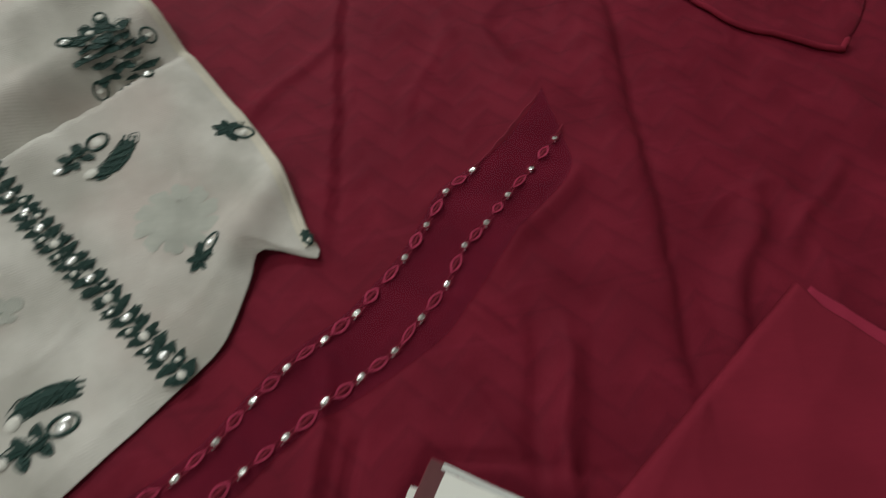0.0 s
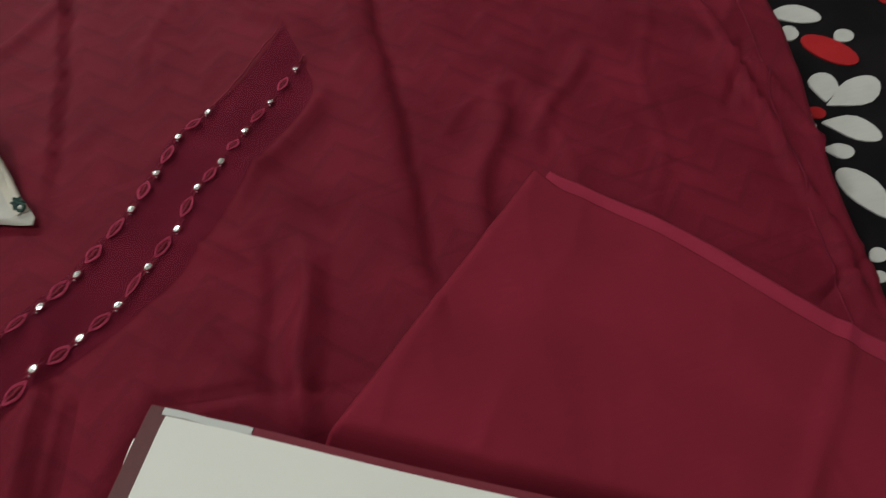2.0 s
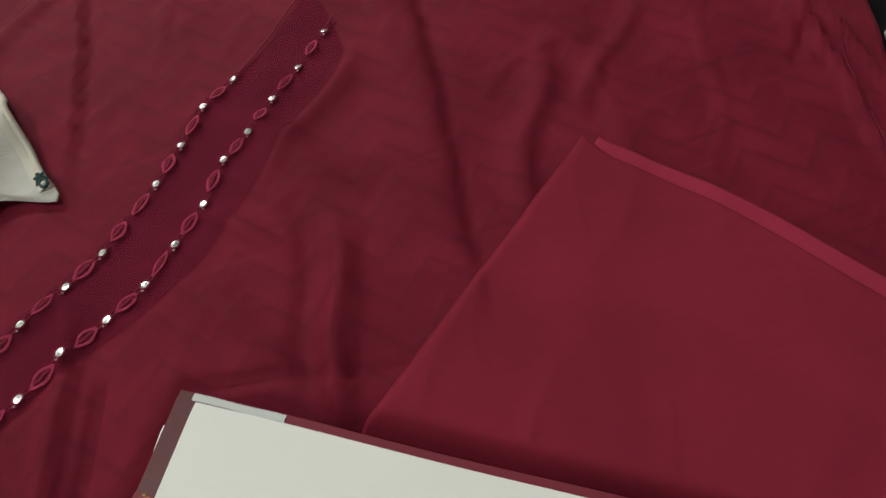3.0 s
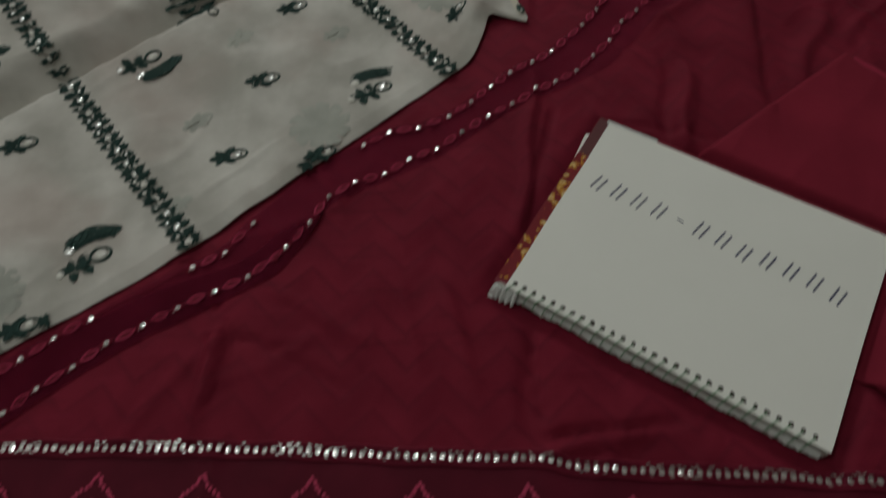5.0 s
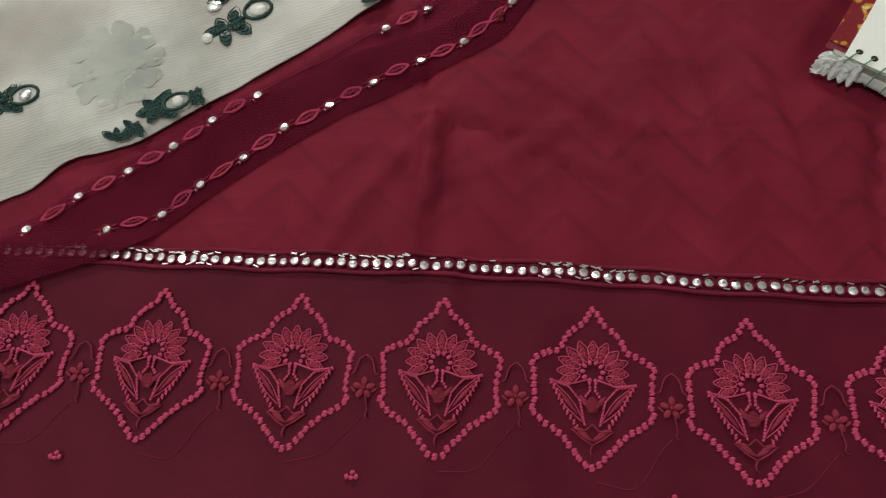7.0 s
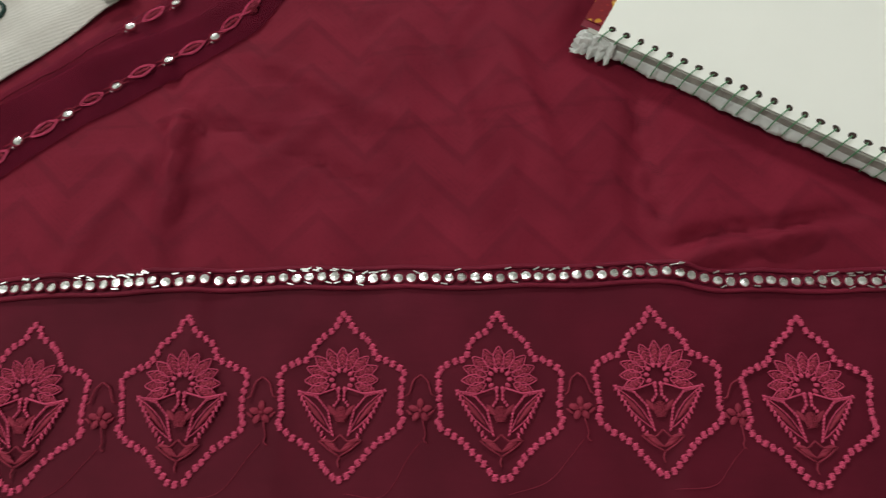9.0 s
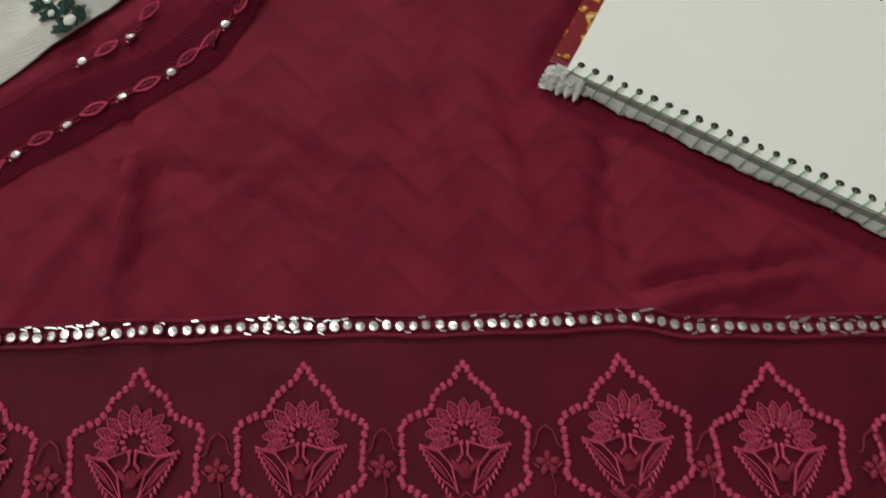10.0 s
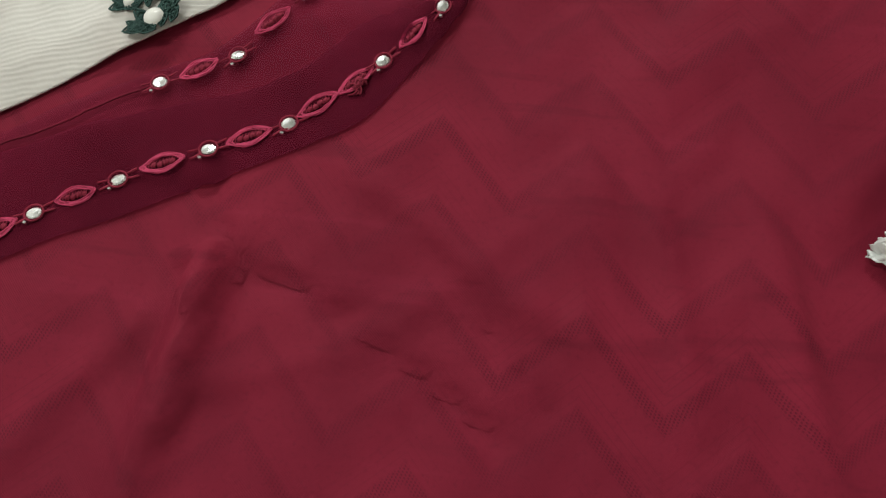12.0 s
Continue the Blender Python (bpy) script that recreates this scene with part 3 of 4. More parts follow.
def leaf_loop(bm, x, y, L, W, ang, r, z=0.0004, fill=True):
    """An outlined leaf in drawing units: a corded edge round a thin stitched lump."""
    c, s = math.cos(ang), math.sin(ang)
    pts = []
    for i in range(14):
        a = 2 * math.pi * i / 14
        u, v = L * math.cos(a), W * math.sin(a) * (1 - 0.55 * abs(math.cos(a)))
        pts.append(((x + c * u - s * v) * U, (y + s * u + c * v) * U, z))
    cord(bm, pts, r, 4, True)


def shield_meshes(seed):
    rnd = random.Random(seed)
    out, dim = {}, bmesh.new()
    bm = bmesh.new()
    for i in range(11):
        a = radians(-24 + i * 228 / 10)
        L = 44 + rnd.uniform(-4, 4)
        leaf_loop(bm, 100 * math.cos(a), 55 + 84 * math.sin(a), L, 24, a, 0.00022, 0.00025)
        for j in range(4):
            u, v = L * (-0.5 + 0.34 * j), rnd.uniform(9, 15)
            c, sn = math.cos(a), math.sin(a)
            at = lambda p, q: ((100 * c + p * c - q * sn) * U, (55 + 84 * sn + p * sn + q * c) * U, 0.0003)
            cord(bm, [at(u - 8, -v), at(u + 6, 0), at(u - 4, v)], 0.00013, 4)
        dome(dim, 100 * U * math.cos(a), (55 + 84 * math.sin(a)) * U, 0, 0.8 * L * U, 15 * U, 0.00022, a, 8, 0.4)
    for i in range(10):
        a = 2 * math.pi * i / 10
        dome(bm, 40 * U * math.cos(a), (55 + 38 * math.sin(a)) * U, 0, 12 * U, 9 * U, 0.0005, a, 6)
    out["flower"] = mesh_of("flower", bm, M_PINK)
    bm = bmesh.new()
    for side in (1, -1):
        for x, y in walk_line([(side * 12, 20), (side * 10, -20), (side * 26, -42)], 13):
            dome(bm, x * U, y * U, 0, 8 * U, 6 * U, 0.0006, 1.2, 6)
        edge = walk_line([(side * 165, 12), (side * 110, -90), (side * 62, -160)], 11)
        for i, (x, y) in enumerate(edge):
            dome(bm, (x + 3 * (-1) ** i) * U, y * U, 0, 9 * U, 5 * U, 0.0005, -side * 1.0, 6)
        for x, y in walk_line([(side * 165, 12), (side * 95, -8), (side * 50, -60), (side * 30, -150)], 13):
            dome(bm, x * U, y * U, 0, 8 * U, 5 * U, 0.0005, side * 1.0, 6)
        leaf_loop(bm, side * 96, -70, 96, 19, side * 0.876, 0.00018, 0.0002)
        dome(dim, side * 100 * U, -64 * U, 0, 70 * U, 9 * U, 0.0003, side * 0.876, 8, 0.5)
        cord(bm, [(x * U, y * U, 0.0003) for x, y in walk_line([(side * 165, 12), (side * 88, 0), (side * 20, 22)], 20)], 0.0003, 4)
    out["stem_leaves"] = mesh_of("stem_leaves", bm, M_PINK)
    bm = bmesh.new()
    dome(bm, 0, -75 * U, 0, 28 * U, 32 * U, 0.00025, 0, 10, 0.2)
    for j in range(9):
        y = (-102 + 6.5 * j) * U
        w = (26 - 0.5 * (j - 4) ** 2) * U
        cord(bm, [(-w, y - 3 * U, 0.0002), (0, y + 4 * U, 0.00035), (w, y - 2 * U, 0.0002)], 0.00013, 4)
    dome(bm, -34 * U, -62 * U, 0, 30 * U, 12 * U, 0.0005, 2.2, 8, 0.6)
    dome(bm, 34 * U, -62 * U, 0, 30 * U, 12 * U, 0.0005, 0.9, 8, 0.6)
    for side in (1, -1):
        for x, y in ((44, -178), (28, -196)):
            dome(bm, side * x * U, y * U, 0, 36 * U, 11 * U, 0.0005, side * 0.5, 8, 0.6)
        cord(bm, [(x * U, y * U, 0.0003) for x, y in walk_line([(0, -150), (side * 30, -178), (side * 84, -168), (side * 40, -205), (0, -228)], 16)], 0.0003, 4)
    cord(bm, [(x * U, y * U, 0.0003) for x, y in walk_line([(0, -228), (-8, -250), (-2, -268)], 10)], 0.0003, 4)
    out["base_leaves"] = mesh_of("base_leaves", bm, M_DIM)
    out["petal_fill"] = mesh_of("petal_fill", dim, M_DIM)
    return out


def spacer_mesh():
    bm = bmesh.new()
    for i in range(5):
        a = radians(90 + 72 * i)
        dome(bm, 27 * U * math.cos(a), (-62 + 27 * math.sin(a)) * U, 0, 20 * U, 13 * U, 0.0004, a, 7)
    dome(bm, 0, -62 * U, 0.0004, 9 * U, 9 * U, 0.0008, 0, 6)
    for side in (1, -1):
        cord(bm, [(x * U, y * U, 0.0003) for x, y in walk_line([(0, 72), (side * 28, 52), (side * 42, 0), (side * 55, -8)], 14)], 0.0003, 4)
        dome(bm, side * 42 * U, -70 * U, 0, 18 * U, 7 * U, 0.0005, side * 0.7, 6, 0.5)
    cord(bm, [(x * U, y * U, 0.0003) for x, y in walk_line([(10, -95), (22, -150), (12, -172), (30, -182)], 14)], 0.00028, 4)
    return mesh_of("spacer_flower", bm, M_DIM)


def knot_spots(seed):
    rnd = random.Random(seed)
    for side in (1, -1):
        for x, y in walk_line(HALF, 30)[(0 if side == 1 else 1):(None if side == 1 else -1)]:
            yield (side * x + rnd.uniform(-3, 3)) * U, (y + rnd.uniform(-3, 3)) * U, rnd.uniform(-0.6, 0.6)


def satin_pad(bm, x, y, ang):
    """A small square pad of four side-by-side stitches."""
    c, sn = math.cos(ang), math.sin(ang)
    for j in range(4):
        v = (-9.6 + 6.4 * j) * U
        u = (1.5 if j % 2 else -1.5) * U
        dome(bm, x + c * u - sn * v, y + sn * u + c * v, 0, (13.5 - 1.5 * (j in (0, 3))) * U, 4.6 * U, 0.00042, ang, 6)


bm = bmesh.new()
satin_pad(bm, 0, 0, 0.15)
KNOT = mesh_of("knot", bm, M_PINK)
KINDS = [shield_meshes(s) for s in (1, 2, 3)]
SPACER = spacer_mesh()


def hem_pose(u, v, up=0.0014):
    p = Vector(hem(u, v, up))
    a, b = Vector(hem(u + 0.012, v, up)) - Vector(hem(u - 0.012, v, up)), Vector(hem(u, v + 0.014, up)) - Vector(hem(u, v - 0.014, up))
    n = a.cross(b).normalized()
    a.normalize()
    m = Matrix((a, n.cross(a), n)).transposed().to_4x4()
    m.translation = p + n * 0.0004
    return m


for i in range(-6, 6):
    motif = new("shield_motif")
    motif.parent = border
    motif.matrix_basis = hem_pose(i * PITCH - (0.0035 if i > 1 else 0.0), 0.0)
    tagged(motif, "rose thread shield around a stitched flower")
    for nm, me in KINDS[i % 3].items():
        part(nm, me, None, motif)
    if -3 <= i <= 1:
        for x, y, a in knot_spots(i):
            kn = part("knot", KNOT, None, motif)
            w = motif.matrix_basis @ Vector((x, y, 0))
            kn.matrix_basis = pose(x, y, lie(w.x, w.y) + 0.0012 - w.z, 0, 0, math.degrees(a))
    else:
        bm = bmesh.new()
        for x, y, a in knot_spots(i):
            satin_pad(bm, x, y, a)
        tagged(part("knotting", bm, M_PINK, motif), kind="stuff")
    sp = part("spacer_flower", SPACER, None, border)
    sp.matrix_basis = hem_pose((i + 0.5) * PITCH, 0.0, 0.0012)
    bm = bmesh.new()
    u0 = (i + 0.5) * PITCH
    cord(bm, [hem(*p, 0.0012) for p in spline([(u0, -0.0145), (u0 - 0.004, -0.019), (u0 - 0.012, -0.0265 - 0.002 * (i % 3)), (u0 - 0.024, -0.030)], 22)], 0.00010, 4)
    part("loose_thread", bm, M_DIM, border)
    if i % 2:
        bm = bmesh.new()
        for dx, dy in ((0, 0), (0.0016, 0.0004), (-0.0015, 0.0003), (0.0003, 0.0016)):
            dome(bm, dx, dy, 0, 0.0010, 0.0008, 0.0007, dx * 900, 7)
        kn = part("thread_knot", bm, M_PINK, border)
        kn.matrix_basis = hem_pose(u0 - 0.001, -0.0335)


# lint caught on the cloth
bm = bmesh.new()
for i in range(14):
    x, y = random.uniform(-0.14, 0.36), random.uniform(-0.07, 0.40)
    z, a, r = lie(x, y) + 0.0006, random.uniform(0, 6), random.uniform(0.0003, 0.0007)
    cord(bm, [(x + r * t * math.cos(a + t), y + r * t * math.sin(a + t), z) for t in (-1, -0.4, 0.2, 0.8)], 0.00009, 4)
tagged(part("lint", bm, M_PIPE, shirt_cloth, "tiny bits of maroon lint"), kind="stuff")
# ---- neckline trim strip ----
STONES_R = [(0.1585, 0.328), (0.146, 0.307), (0.1344, 0.289), (0.1244, 0.271), (0.1145, 0.2575), (0.1075, 0.236), (0.0975, 0.2185), (0.0875, 0.2022), (0.0745, 0.1895), (0.0622, 0.1763), (0.0487, 0.162), (0.035, 0.1475), (0.021, 0.131), (0.0078, 0.1145), (-0.0075, 0.1035), (-0.0199, 0.0897), (-0.0355, 0.0788), (-0.0482, 0.0655), (-0.0535, 0.0445), (-0.062, 0.0262), (-0.0768, 0.0036), (-0.0915, -0.0087), (-0.1074, -0.0226), (-0.1216, -0.0362), (-0.136, -0.0496), (-0.1481, -0.0646), (-0.1608, -0.0793), (-0.171, -0.094), (-0.189, -0.105)]
STONES_L = [(0.1160, 0.3037), (0.1035, 0.289), (0.0957, 0.268), (0.087, 0.2487), (0.0683, 0.219), (0.0565, 0.2055), (0.0431, 0.191), (0.0322, 0.1757), (0.022, 0.158), (0.010, 0.143), (-0.0075, 0.1297), (-0.0252, 0.122), (-0.0386, 0.1087), (-0.0865, 0.0380), (-0.0950, 0.0155), (-0.1092, 0.0025), (-0.152, -0.0372), (-0.166, -0.0520), (-0.177, -0.0662), (-0.1909, -0.080), (-0.2065, -0.0942), (-0.2199, -0.1117)]
NT = 260
TRIM_R = spline([(0.1610, 0.338), (0.1668, 0.316), (0.163, 0.300), (0.149, 0.281), (0.139, 0.266), (0.130, 0.250), (0.1165, 0.2240), (0.104, 0.206), (0.0707, 0.1772), (0.0508, 0.1598), (0.0175, 0.117), (-0.0115, 0.0905), (-0.0435, 0.063), (-0.0495, 0.043), (-0.0560, 0.0240), (-0.0610, 0.0115), (-0.0685, 0.0030), (-0.0860, -0.0135), (-0.1050, -0.0315), (-0.1245, -0.0485), (-0.154, -0.081), (-0.1775, -0.110), (-0.2050, -0.129), (-0.245, -0.153)], NT + 1)
TRIM_L = spline([(0.152, 0.365), (0.144, 0.346), (0.1305, 0.324), (0.113, 0.305), (0.100, 0.290), (0.0925, 0.269), (0.083, 0.249), (0.065, 0.2215), (0.040, 0.194), (0.018, 0.160), (0.006, 0.146), (-0.010, 0.1335), (-0.028, 0.126), (-0.043, 0.111), (-0.070, 0.075), (-0.0905, 0.040), (-0.100, 0.0175), (-0.1135, 0.0045), (-0.142, -0.022), (-0.170, -0.0495), (-0.195, -0.077), (-0.211, -0.092), (-0.228, -0.112), (-0.28, -0.150)], NT + 1)


def trim_z(x, y, up=0.0):
    """Height of the trim strip: it lies loosely, with small puckers, and passes over the hem border."""
    v = (y + 0.1111) * CT - (x - 0.0465) * ST
    over = 0.003 * smooth01((0.05 - v) / 0.008)
    kink = 0.003 * math.exp(-((x + 0.058) ** 2 + (y - 0.040) ** 2) / 0.00012) * (0.6 + 0.4 * math.sin(900 * x + 500 * y))
    return lie(x, y) + 0.0011 + over + kink + 0.0005 * noise.noise((x * 60, y * 60, 1.7)) + 0.0003 * noise.noise((x * 130, y * 130, 7)) + up


def trim_place(u, v):
    i = min(NT, int(round(u * NT)))
    p = TRIM_R[i] * (1 - v) + TRIM_L[i] * v
    return p[0], p[1], trim_z(p[0], p[1]) - 0.0005 * (abs(2 * v - 1) ** 6)


trim = thing("neckline_trim", "loose wine organza neckline trim edged with mirrors and stitched eyelets", "fabric trim")
part("ribbon", grid_patch(NT, 26, trim_place), M_STRIP, trim, "sheer wine organza")



def doubled_place(u, v):
    """The lower part of the ribbon is turned double along its outer edge."""
    i = NT - 115 + int(round(115 * u))
    w = v * (0.42 + 0.38 * smooth01((u - 0.05) / 0.3) + 0.03 * math.sin(u * 19)) * smooth01(u / 0.12 + 0.15)
    p = TRIM_R[i] * (1 - w) + TRIM_L[i] * w
    return p[0], p[1], trim_z(p[0], p[1]) + 0.0005 - 0.0007 * (abs(2 * v - 1) ** 6)


part("turned_layer", grid_patch(115, 14, doubled_place), M_DOUBLE, trim, "darker doubled organza")
bm = bmesh.new()
for i in range(16):
    x, y, a = -0.0655 + random.gauss(0, 0.0008), 0.0185 + random.gauss(0, 0.0014), random.uniform(0, 6.3)
    z, r = trim_z(x, y) + 0.0008 + random.uniform(0, 0.0015), random.uniform(0.0008, 0.0022)
    cord(bm, [(x + r * t * math.cos(a + 0.9 * t), y + r * t * math.sin(a + 0.9 * t), z + 0.0006 * (1 - t * t)) for t in (-1, -0.5, 0, 0.5, 1)], 0.00022, 4)
part("thread_tuft", bm, M_DIM, trim, "bunched rose threads at a pucker")
bm = bmesh.new()
cord(bm, [(x, y, trim_z(x, y, 0.0007)) for x, y in spline([(-0.1092, 0.0025), (-0.1165, -0.0035), (-0.1235, -0.0115), (-0.1330, -0.0195), (-0.1435, -0.0285), (-0.152, -0.0372)], 40)], 0.0003, 5)
part("rolled_edge", bm, M_PIPE, trim, "stitched edge rolled under on itself")
for ax, ay, bx, by in ((0.1160, 0.3037, 0.150, 0.360), (0.1585, 0.328, 0.163, 0.338)):
    bm = bmesh.new()
    cord(bm, [(x, y, trim_z(x, y, 0.0006)) for x, y in zip(np.linspace(ax, bx, 24) + 0.0004 * np.sin(np.arange(24) * 1.3), np.linspace(ay, by, 24))], 0.0004, 5)
    part("stitched_edge", bm, M_DIM, trim, "dull stitched edge turned over")
bm = bmesh.new()
dome(bm, 0, 0, 0, 0.0019, 0.0015, 0.0005, 0, 10)
STONE = mesh_of("mirror_stone", bm, M_MIRROR, False)
bm = bmesh.new()
cord(bm, [(0.0022 * math.cos(a), 0.0019 * math.sin(a), 0.0003) for a in np.linspace(0, 2 * math.pi, 12, endpoint=False)], 0.00026, 4, True)
for side in (1, -1):
    for k in (-0.0006, 0.0006):
        cord(bm, [(side * 0.0021, k, 0.0002), (side * 0.0046, k * 1.6, 0.0002)], 0.00028, 4)
SETTING = mesh_of("stitched_setting", bm, M_DIM)
bm = bmesh.new()
dome(bm, 0, 0, 0, 0.0006, 0.0004, 0.0007, 0, 6)
SEED = mesh_of("silver_bead", bm, M_MIRROR, False)


def eyelet_mesh(seed):
    rnd = random.Random(seed)
    bm = bmesh.new()
    for L, W, r in ((0.0052, 0.0025, 0.00014), (0.0049, 0.0023, 0.00017), (0.0047, 0.00205, 0.00016), (0.0043, 0.0019, 0.00017), (0.0040, 0.0017, 0.00015), (0.0053, 0.0021, 0.00013)):
        ph = rnd.uniform(0, 6)
        pts = []
        for i in range(20):
            a = 2 * math.pi * i / 20
            pts.append((L * math.cos(a) + rnd.uniform(-1, 1) * 0.00012, W * math.sin(a) * (1 - 0.45 * abs(math.cos(a)) ** 2) + rnd.uniform(-1, 1) * 0.00016, 0.0002 + 0.00015 * math.sin(3 * a + ph)))
        cord(bm, pts, r, 5, True)
    return mesh_of("eyelet", bm, M_PINK)


def eyelet_core():
    bm = bmesh.new()
    for i in range(4):
        dome(bm, -0.0021 + 0.0014 * i, 0.00012 * (-1) ** i, 0, 0.00085, 0.0007, 0.0005, 0.6, 7)
    for i in range(9):
        x = -0.0030 + 0.00075 * i
        cord(bm, [(x - 0.0003, -0.0010, 0.0002), (x, 0.0, 0.00055), (x + 0.0004, 0.0010, 0.0002)], 0.00011, 4)
    return mesh_of("eyelet_core", bm, M_DIM)


EYELETS, CORE = [eyelet_mesh(s) for s in range(4)], eyelet_core()
for row in (STONES_R, STONES_L):
    for i, (x, y) in enumerate(row):
        nx, ny = row[min(i + 1, len(row) - 1)]
        px, py = row[max(i - 1, 0)]
        ang = math.atan2(ny - py, nx - px)
        st = part("mirror_stone", STONE, None, trim)
        tilt = Euler((random.uniform(-0.3, 0.3), random.uniform(-0.3, 0.3), ang)).to_matrix().to_4x4()
        st.matrix_basis = Matrix.Translation((x, y, trim_z(x, y, 0.0009))) @ tilt
        se = part("stitched_setting", SETTING, None, trim)
        se.matrix_basis = Matrix.Translation((x, y, trim_z(x, y, 0.0009))) @ Euler((0, 0, ang)).to_matrix().to_4x4()
        be = part("silver_bead", SEED, None, trim)
        be.matrix_basis = Matrix.Translation((x + 0.0028 * math.cos(ang + 0.5), y + 0.0028 * math.sin(ang + 0.5), trim_z(x, y, 0.0009)))
        gap = math.hypot(nx - x, ny - y)
        if gap < 0.012:
            continue
        spots = [0.5] if gap < 0.027 else ([0.3, 0.7] if gap < 0.05 else [])
        for f in spots:
            ex, ey = x + (nx - x) * f, y + (ny - y) * f
            a = math.atan2(ny - y, nx - x) + random.uniform(-0.12, 0.12)
            slope = (trim_z(ex + 0.004 * math.cos(a), ey + 0.004 * math.sin(a)) - trim_z(ex - 0.004 * math.cos(a), ey - 0.004 * math.sin(a))) / 0.008
            m = Matrix.Translation((ex, ey, trim_z(ex, ey, 0.0009))) @ Euler((random.uniform(-0.25, 0.25), -math.atan(slope), a)).to_matrix().to_4x4() @ Matrix.Diagonal((random.uniform(0.88, 1.08), random.uniform(0.75, 1.1), 1, 1))
            ey_ob = part("eyelet", random.choice(EYELETS), None, trim)
            ey_ob.matrix_basis = m
            co = part("eyelet_core", CORE, None, trim)
            co.matrix_basis = m

# ---- off-white embroidered dupatta ----
ND = 260
WRAP = spline([(-0.30, 0.60), (-0.20, 0.495), (-0.110, 0.427), (-0.0553, 0.3812), (-0.0145, 0.3383), (0.0105, 0.3094), (0.0281, 0.2809), (0.0388, 0.2612), (0.0478, 0.2455), (0.0290, 0.2484), (0.0195, 0.2450), (0.0183, 0.2313), (0.0162, 0.2083), (0.0130, 0.1960), (0.0035, 0.1810), (-0.0085, 0.1640), (-0.0270, 0.1375), (-0.0532, 0.1015), (-0.0700, 0.0790), (-0.0934, 0.0467), (-0.1135, 0.0168), (-0.1385, -0.0110), (-0.169, -0.0425), (-0.1947, -0.0690), (-0.2171, -0.0811), (-0.2274, -0.096), (-0.2396, -0.1066), (-0.29, -0.16), (-0.34, -0.20)], ND + 1)
FAR_A, FAR_B = np.array((-0.46, 0.62)), np.array((-0.55, -0.12))
TIP_I = int(np.argmax(WRAP[:, 0]))
FAR_U = (0.0, TIP_I / ND, (TIP_I + 10) / ND, 1.0)
CREASE_A, CREASE_B = Vector((-0.0510, 0.3715)), Vector((-0.2815, 0.073))
CREASE_D = (CREASE_B - CREASE_A).normalized()


def dupatta_z(x, y, up=0.0):
    s = (Vector((x, y)) - CREASE_A).dot(CREASE_D)
    q = (x - CREASE_A.x) * CREASE_D.y - (y - CREASE_A.y) * CREASE_D.x
    q += 0.003 * math.sin(s * 22)
    z = lie(x, y) + 0.0032
    lip = 0.0085 * smooth01((s + 0.02) / 0.05)
    z += lip * (math.exp(q / 0.05) if q < 0 else math.exp(-(q / 0.0035) ** 2) * 1.0) if q < 0.012 else 0.0
    if q > 0:
        z += 0.023 * smooth01((q - 0.001) / 0.032) - 0.003 * smooth01(q / 0.008)
        z += 0.008 * (0.5 + 0.5 * math.sin(q * 85 + 7 * noise.noise((x * 6, y * 6, 3)))) * smooth01((q - 0.03) / 0.05)
    z += 0.0022 * noise.noise((x * 17, y * 17, 8.8)) + 0.0009 * noise.noise((x * 50, y * 44, 2.2))
    t = ((x - 0.004) * 0.318 + (y - 0.235) * 0.948)
    w = (x - 0.004) * 0.948 - (y - 0.235) * 0.318
    z += 0.0085 * smooth01((t + 0.01) / 0.03) * smooth01((0.09 - t) / 0.03) * math.exp(-(w / 0.011) ** 2)
    for ax, ay, dx, dy, amp, wd in ((-0.16, 0.20, 0.45, -0.89, 0.003, 0.007), (-0.20, 0.11, 0.55, -0.83, 0.0028, 0.006), (-0.09, 0.26, 0.6, -0.8, 0.002, 0.007)):
        t, w = (x - ax) * dx + (y - ay) * dy, (x - ax) * dy - (y - ay) * dx
        z += amp * smooth01((t + 0.02) / 0.04) * smooth01((0.13 - t) / 0.04) * math.exp(-((w + 0.004 * math.sin(t * 40)) / wd) ** 2)
    return z + up


def dupatta_place(u, v):
    i = min(ND, int(round(u * ND)))
    w = v ** 1.25
    f = float(np.interp(u, FAR_U, (0.0, 0.20, 0.50, 1.0)))
    p = WRAP[i] * (1 - w) + (FAR_A * (1 - f) + FAR_B * f) * w
    z = dupatta_z(p[0], p[1])
    rim = math.hypot(p[0] - WRAP[i][0], p[1] - WRAP[i][1]) / 0.010
    return p[0], p[1], z - 0.0019 * max(0.0, 1 - rim)


dupatta = thing("dupatta", "off-white crinkled chiffon dupatta embroidered in green with pearls and mirrors", "scarf")
thicken(part("chiffon", grid_patch(ND, 190, dupatta_place), M_WHITE, dupatta), 0.0005)
bm = bmesh.new()
cord(bm, [(p[0] - 0.001, p[1] - 0.001, dupatta_z(p[0], p[1]) - 0.0008) for p in WRAP[10:TIP_I]], 0.0014, 6)
part("rolled_hem", bm, M_HEM, dupatta, "cream rolled edge")


def selvedge_place(u, v):
    p = WRAP[10 + int(round(u * (TIP_I - 11)))]
    x, y = p[0] - 0.0012 - 0.0032 * v, p[1] - 0.0010 - 0.0026 * v
    return x, y, dupatta_z(x, y) + 0.0010 - 0.0010 * (1 - v) ** 3


bm = grid_patch(TIP_I - 11, 4, selvedge_place)
part("hem_fold", bm, M_HEM, dupatta, "cream folded selvedge")


